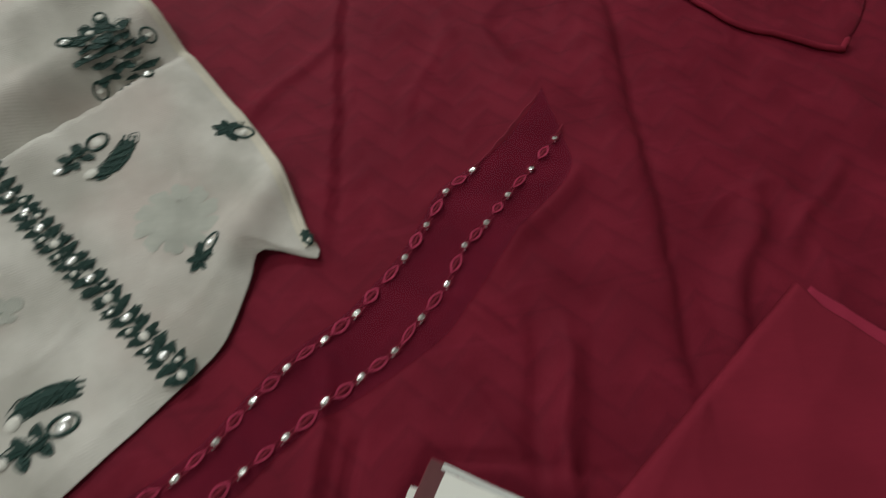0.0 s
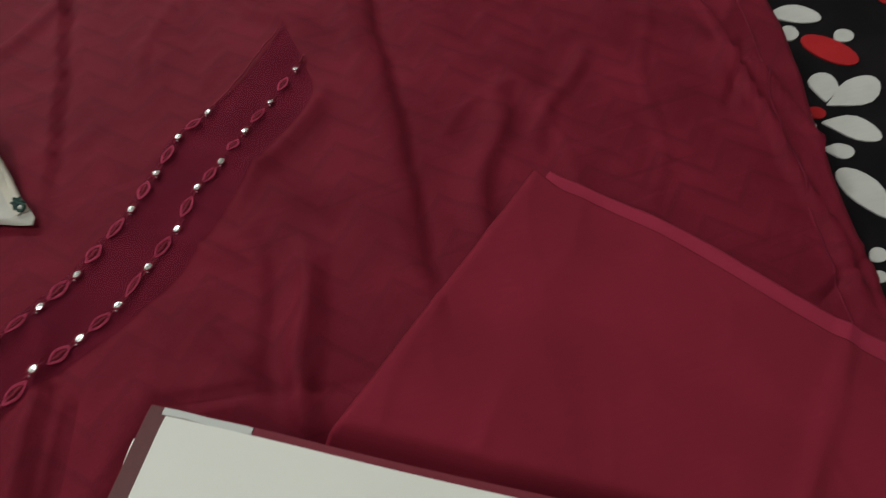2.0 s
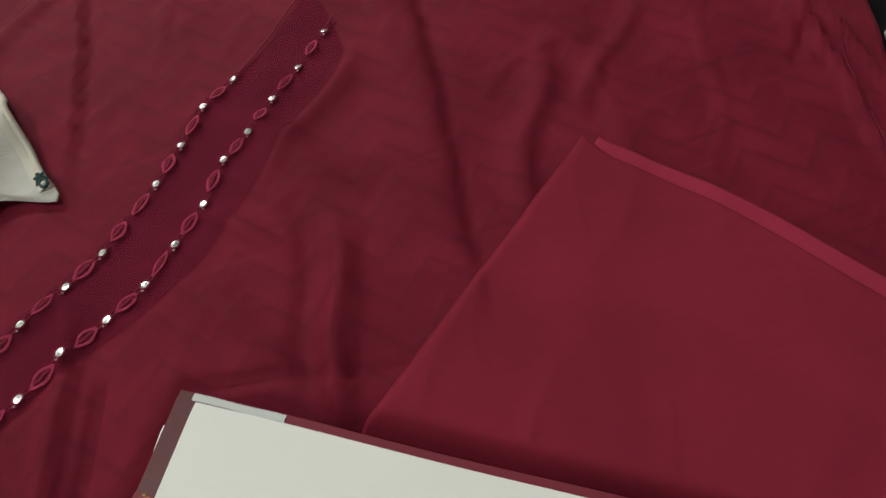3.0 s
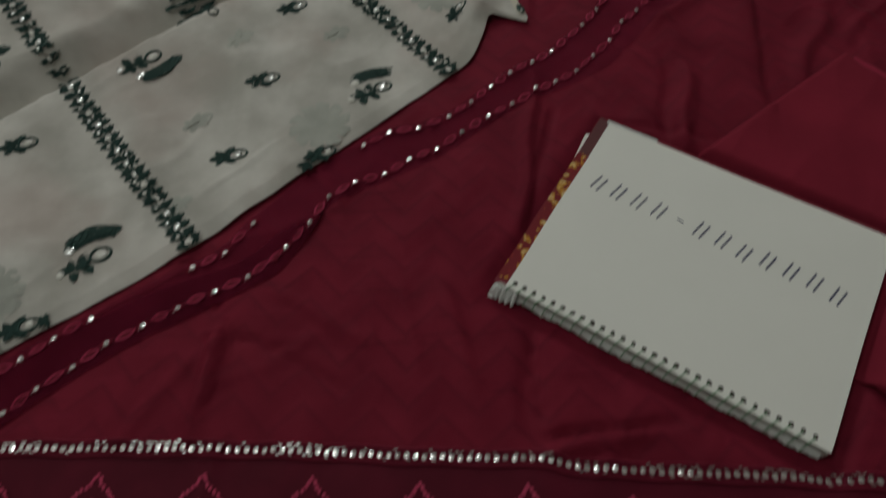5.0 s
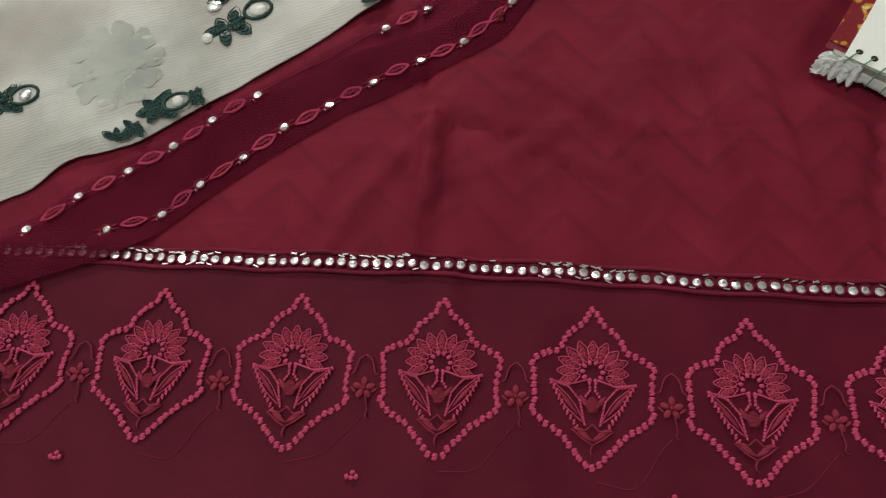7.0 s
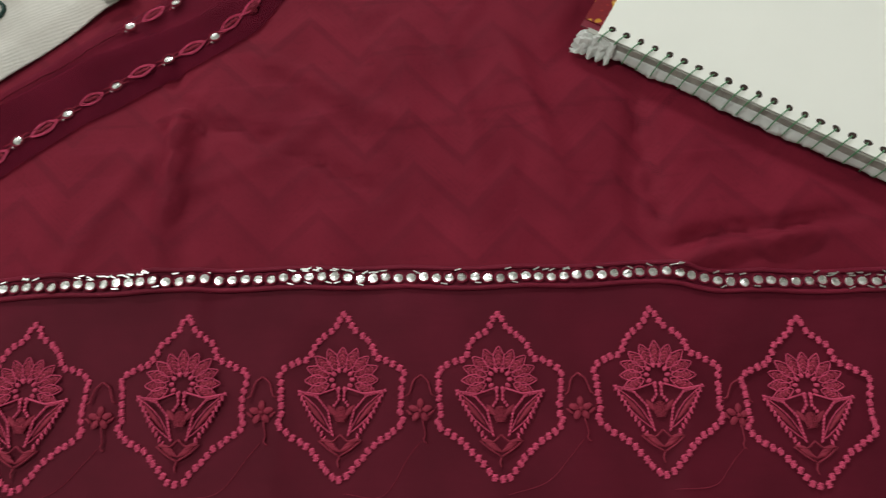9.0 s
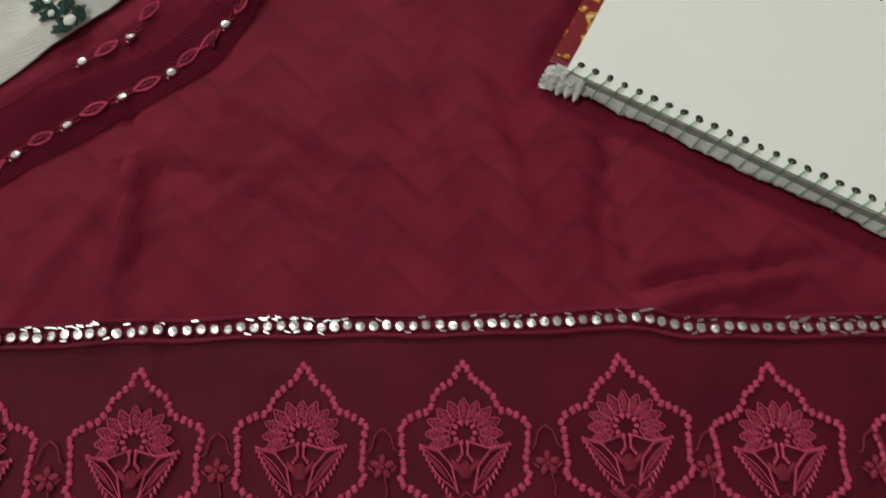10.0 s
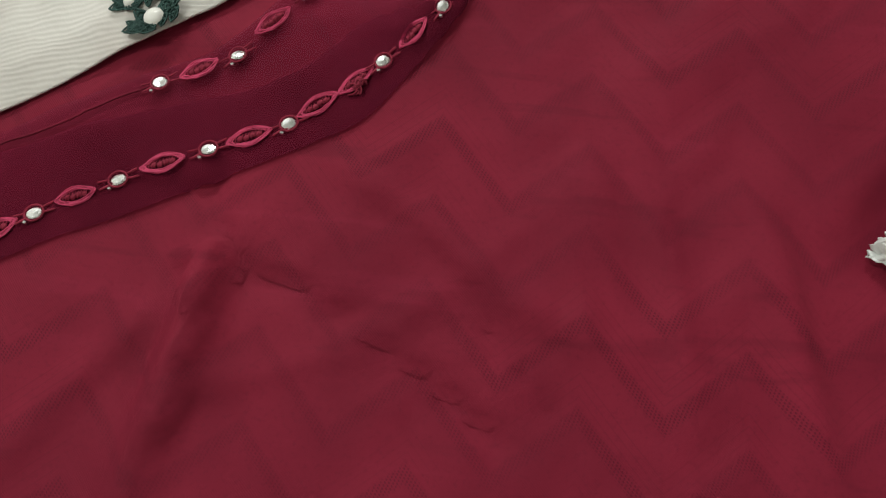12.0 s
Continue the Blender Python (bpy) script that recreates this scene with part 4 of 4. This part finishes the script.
class Stitch:
    """Collects green stitches, pearls and pale stitches for one motif on the dupatta."""

    def __init__(self, pale=False, apart=False):
        self.green, self.pearl, self.pale, self.apart = bmesh.new(), [], pale, [] if apart else None

    def leaf(self, x, y, L, W, ang):
        z = dupatta_z(x, y, 0.0005)
        if self.apart is not None:
            bm = bmesh.new()
            self.stitches(bm, x, y, z, L, W, ang)
            self.apart.append(bm)
            return
        self.stitches(self.green, x, y, z, L, W, ang)

    def stitches(self, bm, x, y, z, L, W, ang):
        """One leaf: a thin pale pad, slanting stitches over it and a corded outline."""
        if self.pale:
            ring, c, s = [], math.cos(ang), math.sin(ang)
            for i in range(12):
                a = 2 * math.pi * i / 12
                u, v = 1.05 * L * math.cos(a), 1.15 * W * math.sin(a) * random.uniform(0.8, 1.15)
                px, py = x + c * u - s * v, y + s * u + c * v
                ring.append(bm.verts.new((px, py, dupatta_z(px, py, 0.0007))))
            top = bm.verts.new((x, y, dupatta_z(x, y, 0.0008)))
            for i in range(12):
                bm.faces.new((ring[i], ring[(i + 1) % 12], top))
            return
        dome(bm, x, y, z, L * 0.95, W * 0.9, 0.0003, ang, 8, 0.55)
        c, s = math.cos(ang), math.sin(ang)
        at = lambda u, v, up: (x + c * u - s * v, y + s * u + c * v, z + up)
        ring = []
        for i in range(10):
            a = 2 * math.pi * i / 10
            ring.append(at(L * math.cos(a), W * math.sin(a) * (1 - 0.5 * abs(math.cos(a)) ** 1.5) * random.uniform(0.85, 1.15), 0.0003))
        cord(bm, ring, 0.00030, 4, True)
        for k in range(3):
            u = L * (-0.45 + 0.42 * k)
            cord(bm, [at(u - 0.2 * L, -0.62 * W, 0.0003), at(u + 0.15 * L, 0, 0.0006), at(u - 0.1 * L, 0.62 * W, 0.0003)], 0.00024, 4)

    def loop(self, x, y, L, W, ang, r=0.0007):
        c, s = math.cos(ang), math.sin(ang)
        pts = []
        for i in range(14):
            a = 2 * math.pi * i / 14
            u, v = L * math.cos(a), W * math.sin(a)
            px, py = x + c * u - s * v, y + s * u + c * v
            pts.append((px, py, dupatta_z(px, py, 0.0008)))
        cord(self.green, pts, r, 5, True)

    def line(self, pts, r=0.0006):
        cord(self.green, [(x, y, dupatta_z(x, y, 0.0007)) for x, y in pts], r, 5)

    def stone(self, x, y, r):
        self.pearl.append((x, y, r))

    def finish(self, name, label):
        ob = part(name, self.green, M_GHOST if self.pale else M_GREEN, dupatta, label)
        for bm in self.apart or ():
            part("leaf", bm, M_GHOST if self.pale else M_GREEN, ob)
        for x, y, r in self.pearl:
            bm = bmesh.new()
            dome(bm, x, y, dupatta_z(x, y, 0.0008), r, r * 0.85, 0.0009, random.uniform(0, 3), 9)
            part("pearl", bm, random.choice((M_PEARL, M_PEARL, M_MIRROR)), ob, "", True)
        return ob


def sprig(x, y, ang, size=0.0075, pale=False):
    k = Stitch(pale)
    c, s = math.cos(ang), math.sin(ang)
    at = lambda u, v: (x + (c * u - s * v) * size, y + (s * u + c * v) * size)
    if pale:
        k.leaf(*at(0.55, 0.0), 0.6 * size, 0.4 * size, ang)
    else:
        k.loop(*at(0.62, 0), 0.62 * size, 0.42 * size, ang)
        k.stone(*at(0.66, 0), 0.30 * size)
    for u, v, a in ((-0.15, 0.28, 0.9), (-0.15, -0.28, -0.9), (-0.55, 0.30, 2.3), (-0.55, -0.30, -2.3), (-0.85, 0, 0.0), (0.15, 0.45, 0.7), (0.15, -0.45, -0.7)):
        k.leaf(*at(u, v), 0.42 * size, 0.24 * size, ang + a)
    k.line([at(0.1, 0), at(-0.9, 0)])
    return k.finish("sprig", "small green sprig with a pearl")


def paisley(x, y, ang, size=0.011, flip=1, pale=False):
    k = Stitch(pale)
    c, s = math.cos(ang), math.sin(ang)
    at = lambda u, v: (x + (c * u - s * v * flip) * size, y + (s * u + c * v * flip) * size)
    for off in (0.0, 0.22, 0.44):
        pts = [at(p[0], p[1]) for p in spline([(-0.95, 0.30 + 0.3 * off), (-0.75, 0.85 - 0.5 * off), (-0.1, 1.28 - off), (0.85, 1.30 - 0.9 * off)], 12)]
        k.line(pts, 0.0006)
    for p in spline([(-0.7, 0.62), (-0.1, 0.98), (0.6, 1.12)], 5):
        k.leaf(*at(*p), 0.48 * size, 0.33 * size, ang + 0.45 * flip)
    for p in spline([(-0.72, 0.36), (-0.25, 0.68), (0.35, 0.92)], 5):
        k.leaf(*at(*p), 0.40 * size, 0.24 * size, ang + 0.5 * flip)
    k.stone(*at(-0.85, 0.12), 0.26 * size)
    k.loop(*at(0.52, 0.02), 0.42 * size, 0.30 * size, ang + 0.5 * flip, 0.0008)
    k.stone(*at(0.52, 0.02), 0.27 * size)
    k.line([at(0.25, -0.2), at(-0.2, -0.6), at(-0.62, -0.85)], 0.0008)
    for u, v, a in ((-0.15, -0.22, 1.6), (0.18, -0.62, -0.6), (-0.5, -0.55, 2.3), (-0.3, -0.95, -1.2), (-0.68, -0.75, 0.4), (-0.05, -0.5, 0.8)):
        k.leaf(*at(u, v), 0.33 * size, 0.21 * size, ang + a * flip)
    k.stone(*at(-0.85, -1.0), 0.20 * size)
    return k.finish("paisley_motif", "green paisley leaf with a pearl sprig")


def star(x, y, size=0.018, ang=0.2, pale=False):
    k = Stitch(pale, True)
    dome(k.green, x, y, dupatta_z(x, y, 0.0004), 0.2 * size, 0.18 * size, 0.0002 if pale else 0.0012, 0, 10)
    for i in range(10):
        a = ang + 2 * math.pi * i / 10
        c, s = math.cos(a), math.sin(a)
        k.leaf(x + 0.28 * size * c, y + 0.28 * size * s, 0.30 * size, 0.17 * size, a)
        k.leaf(x + 0.66 * size * c, y + 0.66 * size * s, 0.28 * size, 0.15 * size, a + 0.6)
        k.leaf(x + 0.62 * size * c, y + 0.62 * size * s, 0.26 * size, 0.15 * size, a - 0.6)
        if not pale:
            k.leaf(x + 0.48 * size * math.cos(a + 0.31), y + 0.48 * size * math.sin(a + 0.31), 0.22 * size, 0.12 * size, a + 1.2)
        if not pale:
            k.stone(x + (0.88 if i % 2 else 0.5) * size * c, y + (0.88 if i % 2 else 0.5) * size * s, 0.095 * size)
            if i % 2:
                k.loop(x + 0.88 * size * c, y + 0.88 * size * s, 0.17 * size, 0.13 * size, a, 0.0006)
    return k.finish("star_motif", "pale green star showing through the chiffon" if pale else "large green star flower with pearls")


def vine(a, b, bow=0.0):
    """A green embroidered line of leaf pairs and pearls."""
    k = Stitch()
    a, b = Vector(a), Vector(b)
    d = b - a
    side = Vector((-d.y, d.x)).normalized()
    n = int(d.length / 0.0066)
    ang = math.atan2(d.y, d.x)
    for i in range(n + 1):
        f = i / n
        p = a + d * f + side * bow * math.sin(math.pi * f)
        for sg in (1, -1):
            for L, W, o, da in ((0.0033, 0.0015, 0.0036, 0.95), (0.0031, 0.0014, 0.0050, 1.35), (0.0033, 0.0015, 0.0020, 0.45), (0.0028, 0.0013, 0.0034, 2.0), (0.0024, 0.0009, 0.0010, 0.1), (0.0024, 0.0009, 0.0046, 0.6), (0.0022, 0.0009, 0.0026, 1.6)):
                q = p + side * sg * o + d.normalized() * random.uniform(-0.0016, 0.0016)
                k.leaf(q.x, q.y, L, W, ang + sg * (da + random.uniform(-0.2, 0.2)))
        if i % 2 == 0:
            k.stone(p.x, p.y, 0.0027)
        else:
            q = p + side * random.choice((-0.003, 0.003))
            k.stone(q.x, q.y, 0.0017)
    return tagged(k.finish("vine_border", "green leafy embroidered line set with pearls"), kind="stuff")


vine((0.0015, 0.1838), (-0.262, 0.391), 0.002)
vine((-0.1165, 0.0165), (-0.345, 0.198), 0.002)
vine((-0.255, -0.125), (-0.46, 0.03))
for x, y, a, sz in ((-0.1249, 0.2237, 0.55, 0.0082), (-0.1215, 0.1503, 0.55, 0.0085), (-0.1197, 0.0829, 0.45, 0.0085), (-0.0047, 0.2422, 1.2, 0.0075), (-0.0108, 0.3187, -0.1, 0.008), (-0.1695, 0.3816, 0.5, 0.008), (-0.2515, 0.0625, 0.5, 0.0085), (-0.063, 0.0945, 0.6, 0.0075), (-0.25, -0.062, 0.5, 0.0085), (-0.187, -0.051, 0.6, 0.0080), (-0.25, 0.27, 0.5, 0.008), (-0.31, 0.02, 0.5, 0.008)):
    sprig(x, y, a, sz * 1.12)
sprig(0.0405, 0.2545, -0.95, 0.0036)
for x, y, a, f in ((-0.0463, 0.1586, 0.15, 1), (-0.0755, 0.2950, 1.65, -1), (-0.2005, 0.2765, 0.3, 1), (-0.1714, -0.0013, 0.15, 1), (-0.2026, 0.1461, 1.5, -1), (-0.30, 0.11, 0.2, 1), (-0.16, 0.44, 0.2, 1), (-0.31, -0.06, 0.4, -1)):
    paisley(x, y, a, 0.0140, f)
for x, y in ((-0.1980, 0.2145), (-0.0855, 0.3610), (-0.30, 0.32)):
    star(x, y, 0.0245)
for x, y in ((-0.0704, 0.1181), (-0.0234, 0.2609), (-0.2133, -0.038), (-0.30, 0.20)):
    star(x, y, 0.0225, 0.5, True)
for x, y in ((-0.150, 0.1065), (-0.085, 0.205), (-0.15, 0.185), (-0.135, 0.04)):
    sprig(x, y, 0.9, 0.009, True)
# leaves cut by the lower edge
k = Stitch()
for x, y in ((-0.1945, -0.0655), (-0.1755, -0.0450), (-0.0690, 0.0808), (-0.2005, -0.0690)):
    for j in range(5):
        k.leaf(x + random.uniform(-0.003, 0.003), y + 0.001 + random.uniform(-0.001, 0.003), 0.0034, 0.0014, random.uniform(0, 3))
k.finish("edge_leaves", "green leaves cut at the edge")

# ---- folded trouser cloth ----
trousers = thing("trouser_fabric", "folded plain maroon cambric trouser fabric lying on the shirt cloth", "fabric")
TIP, LOW, FARR, FARL = Vector((0.2650, 0.2480)), Vector((0.1365, 0.103)), Vector((0.4000, 0.1275)), Vector((0.285, -0.025))


def fold_layer(level, out, drop):
    """One folded layer: rounded fold on its long sides; out pushes its far edge outwards."""
    def place(u, v):
        tip, far = TIP + Vector((0.0085, -0.0012)) * out, FARR + Vector((0.0035, 0.0070)) * out
        p = (tip * (1 - v) + far * v) * (1 - u) + (LOW * (1 - v) + FARL * v) * u
        p = p + Vector((0.0066, 0.0075)) * (0.35 * math.sin(math.pi * v) * (1 - u) * math.sin(5 * v + level))
        if level > 0.005:
            p = p - Vector((0.665, 0.747)) * (0.0040 * (1 - u) ** 8 * smooth01(v / 0.10))
        e = min(u / 0.02, v / 0.025, (1 - v) / 0.02, (1 - u) / 0.02, 1.0)
        z = lie(p.x, p.y) * 0.5 + 0.003 + level + 0.0012 * noise.noise((p.x * 13, p.y * 13, 5.5))
        z += 0.0014 * math.exp(-((v - 0.78) / 0.02) ** 2) - drop * (1 - math.sqrt(max(0.0, 1 - (1 - e) ** 2)))
        return p.x, p.y, min(z, 0.0002 + 0.0006 * level / 0.008 + 1.0 * (1 - under_notebook(p.x, p.y)) * 0.012)
    return grid_patch(110, 110, place)


# Paler colour here stands for light caught along the folded hem.
thicken(part("lower_layer", fold_layer(0.0032, 0.9, 0.0012), M_PLAIN_LIT, trousers), 0.0008)
thicken(part("upper_layer", fold_layer(0.0066, 0.0, 0.0042), M_PLAIN, trousers), 0.0008)

# ---- corner of a sleeve piece ----
sleeve = thing("sleeve_fabric", "maroon sleeve fabric piece with a frayed pointed corner", "fabric")
CORNER = spline([(0.18, 0.52), (0.2488, 0.4541), (0.2717, 0.4338), (0.300, 0.4245), (0.328, 0.4150), (0.3325, 0.4138), (0.3345, 0.4175), (0.3505, 0.4425), (0.3605, 0.4634), (0.40, 0.56)], 121)


def sleeve_place(u, v):
    p = CORNER[int(round(u * 120))]
    q = np.array((0.20 + 0.18 * u, 0.60))
    p = p * (1 - v) + q * v
    return p[0], p[1], lie(p[0], p[1]) + 0.0010 + 0.0012 * noise.noise((p[0] * 25, p[1] * 25, 3)) + 0.0012 * math.exp(-((v - 0.06) / 0.05) ** 2)


thicken(part("cloth", grid_patch(120, 50, sleeve_place), M_LAWN, sleeve), 0.0008)
# Hem in paler cloth than the sleeve: its bright lit rim is painted in.
bm = bmesh.new()
cord(bm, [(p[0] - 0.0004, p[1] + 0.0006, lie(p[0], p[1]) + 0.0024 + 0.0005 * noise.noise((p[0] * 90, p[1] * 90, 6))) for p in CORNER[12:70]], 0.0019, 10)
part("rolled_hem", bm, M_PLAIN, sleeve, "rolled maroon hem, coloured paler for the light on its rim")

# ---- spiral notebook ----
notebook = thing("spiral_notebook", "open spiral notebook, white page, red and gold cover, worn spine", "notebook")
NB_W, NB_H, NB_Z = 0.1736, 0.1366, 0.0015
notebook.matrix_basis = Matrix.Translation((0.1102, 0.1520, NB_Z)) @ Euler((0, 0, -0.3493)).to_matrix().to_4x4()


def leafy(name, x0, y0, x1, y1, z0, z1, material, label="", wave=0.0):
    """A thin card or block of paper with slightly waved edges; y runs down from the top edge."""
    bm = bmesh.new()
    n = 40
    rows = []
    for z in (z0, z1):
        ring = []
        for i in range(n):
            f = i / n
            ring.append((x0 + (x1 - x0) * f, -y0 + wave * math.sin(f * 9)))
        for i in range(n):
            f = i / n
            ring.append((x1 + wave * math.sin(f * 7 + 1), -(y0 + (y1 - y0) * f)))
        for i in range(n):
            f = i / n
            ring.append((x1 - (x1 - x0) * f, -y1 + wave * math.sin(f * 8 + 2)))
        for i in range(n):
            f = i / n
            ring.append((x0 + wave * math.sin(f * 11), -(y1 - (y1 - y0) * f)))
        rows.append([bm.verts.new((x, y, z)) for x, y in ring])
    m = 4 * n
    for i in range(m):
        bm.faces.new((rows[0][i], rows[1][i], rows[1][(i + 1) % m], rows[0][(i + 1) % m]))
    bm.faces.new(rows[0])
    bm.faces.new(rows[1][::-1])
    bmesh.ops.recalc_face_normals(bm, faces=bm.faces[:])
    return part(name, bm, material, notebook, label, False)


leafy("back_sheet", -0.0095, 0.007, 0.060, NB_H - 0.03, 0.0004, 0.0010, M_PAGE, "loose white back sheet", 0.0003).matrix_basis = pose(0, 0, 0, 0, 0, 5.0)
leafy("back_cover", -0.0052, -0.0040, NB_W + 0.0002, NB_H - 0.001, 0.0060, 0.0068, M_COVERRED, "glossy maroon card cover", 0.0003)
leafy("cover_lining", -0.0050, -0.0036, 0.0052, NB_H - 0.02, 0.0068, 0.00695, M_COVERIN, "dull plum inside edge of the cover", 0.0002)
leafy("cover_print", -0.0050, 0.030, 0.0024, NB_H - 0.004, 0.0070, 0.0073, M_COVER, "gold print on the cover", 0.0001)
leafy("silver_label", 0.0000, -0.0039, 0.0335, -0.0014, 0.00696, 0.0072, M_TORN, "pale grey strip on the cover", 0.0001)
leafy("page_block", 0.0031, 0.0006, NB_W - 0.0006, NB_H - 0.0008, 0.0, 0.0059, M_EDGE, "stack of grey-edged pages")
page = leafy("top_page", 0.0020, -0.0010, NB_W, NB_H, 0.0075, 0.0079, M_PAGE, "blank white top page", 0.0002)
leafy("spine_strip", -0.002, NB_H - 0.0012, NB_W - 0.001, NB_H + 0.0006, 0.0005, 0.0072, M_EDGE, "grey worn spine edge", 0.0003)

# torn paper along the spine
def torn_place(u, v):
    x = -0.004 + (NB_W + 0.002) * u
    rag = 0.0021 + 0.0010 * noise.noise((x * 90, 0.5, 0)) + 0.0007 * noise.noise((x * 420, 2.5, 0)) + 0.0004 * noise.noise((x * 900, 6.5, 0))
    return x, -NB_H - 0.0004 - rag * v, 0.0040 - 0.0034 * v + 0.0005 * noise.noise((x * 70, v * 2, 5)) + 0.00012 * noise.noise((x * 300, v * 4, 9))


thicken(part("torn_strip", grid_patch(260, 4, torn_place), M_TORN, notebook, "ragged pale paper along the spine", True), 0.0002)


def crumple_place(u, v):
    x, y = -0.0050 + 0.015 * u, -NB_H + 0.0004 - 0.0072 * v
    x += 0.0022 * noise.noise((u * 4, v * 9, 1)) * (1 if u < 0.12 else 0.3)
    y += 0.0030 * noise.noise((u * 9, 3, 2)) * v + 0.002 * u * v
    z = 0.0066 * smooth01((1.25 - v) / 1.1) + 0.0011 * noise.noise((u * 5, v * 7, 8)) + 0.0004 * noise.noise((u * 13, v * 17, 4))
    return x, y, max(0.0004, z - 0.004 * max(0.0, 0.15 - u) / 0.15)


thicken(part("crumpled_tape", grid_patch(40, 24, crumple_place), M_TORN, notebook, "crumpled pale tape on the corner", False), 0.0002)

# punched holes, dark discs coloured like the shade inside, and the wire coil
bm = bmesh.new()
dome(bm, 0, 0, 0, 0.00150, 0.00128, 0.00012, 0, 12)
HOLE = mesh_of("punched_hole", bm, M_HOLE)
bm = bmesh.new()
loop = [(p[0], p[1], p[2]) for p in spline([(0.0, 0.0, -0.0004), (-0.0003, -0.0010, 0.0006), (-0.0014, -0.0034, 0.0006), (-0.0022, -0.0052, -0.0010), (-0.0027, -0.0066, -0.0040), (-0.0029, -0.0072, -0.0066)], 20)]
cord(bm, loop, 0.00026, 6)
COIL = mesh_of("coil_ring", bm, M_GREENWIRE)
for i in range(31):
    x = 0.0060 + 0.0057 * i
    if x > NB_W - 0.003:
        break
    h = part("punched_hole", HOLE, None, notebook)
    h.matrix_basis = Matrix.Translation((x, -(NB_H - 0.0040), 0.00792)) @ Euler((0, 0, random.uniform(0, 3))).to_matrix().to_4x4() @ Matrix.Diagonal((random.uniform(0.85, 1.1), random.uniform(0.85, 1.1), 1, 1))
    c = part("coil_ring", COIL, None, notebook)
    c.matrix_basis = Matrix.Translation((x, -(NB_H - 0.0040), 0.0080)) @ Euler((0, 0, random.uniform(-0.05, 0.05))).to_matrix().to_4x4()

# handwriting kept as plain ink bars
for i in range(12):
    bm = bmesh.new()
    x = 0.0165 + 0.0127 * i
    y = -0.0465 - 0.0003 * i - (0.002 if i in (7, 11) else 0)
    if i == 4:
        box(bm, -0.0022, -0.0004, 0, 0.0022, 0.0004, 0.00006)
    else:
        box(bm, -0.0028, -0.0056, 0, -0.0018, 0.0056, 0.00006)
        box(bm, 0.0014, -0.0056, 0, 0.0024, 0.0056, 0.00006)
    ob = part("ink_bar", bm, M_INK, notebook, "blue-black handwritten bar", False)
    ob.matrix_basis = Matrix.Translation((x, y, 0.00796)) @ Euler((0, 0, -0.25)).to_matrix().to_4x4()

# ---- lamp fittings, assumed and out of view ----
# Assumed batten to carry the key light, never in view.
tube = thing("assumed_tube_light", "assumed white wall tube light batten, out of view", "lamp")
box_part("batten", (-1.22, 2.04, 1.42, 0.02, 2.10, 1.50), M_LAMPBODY, tube, 0.008)
bm = bmesh.new()
cord(bm, [(-1.19 + 0.118 * i, 2.03, 1.46) for i in range(11)], 0.013, 10)
part("tube", bm, M_LAMPBODY, tube, "white glass tube")

# Added housing for the overhead fill, never in view.
dome_lamp = thing("added_ceiling_light", "unseen round ceiling light, added to go with the overhead fill", "lamp")
bm = bmesh.new()
dome(bm, 0, 0, 0, 0.26, 0.26, 0.06, 0, 32)
rot = part("lamp_housing", bm, M_LAMPBODY, dome_lamp)
rot.matrix_basis = pose(-0.95, -0.05, TOP + 0.001, 180, 0, 0)
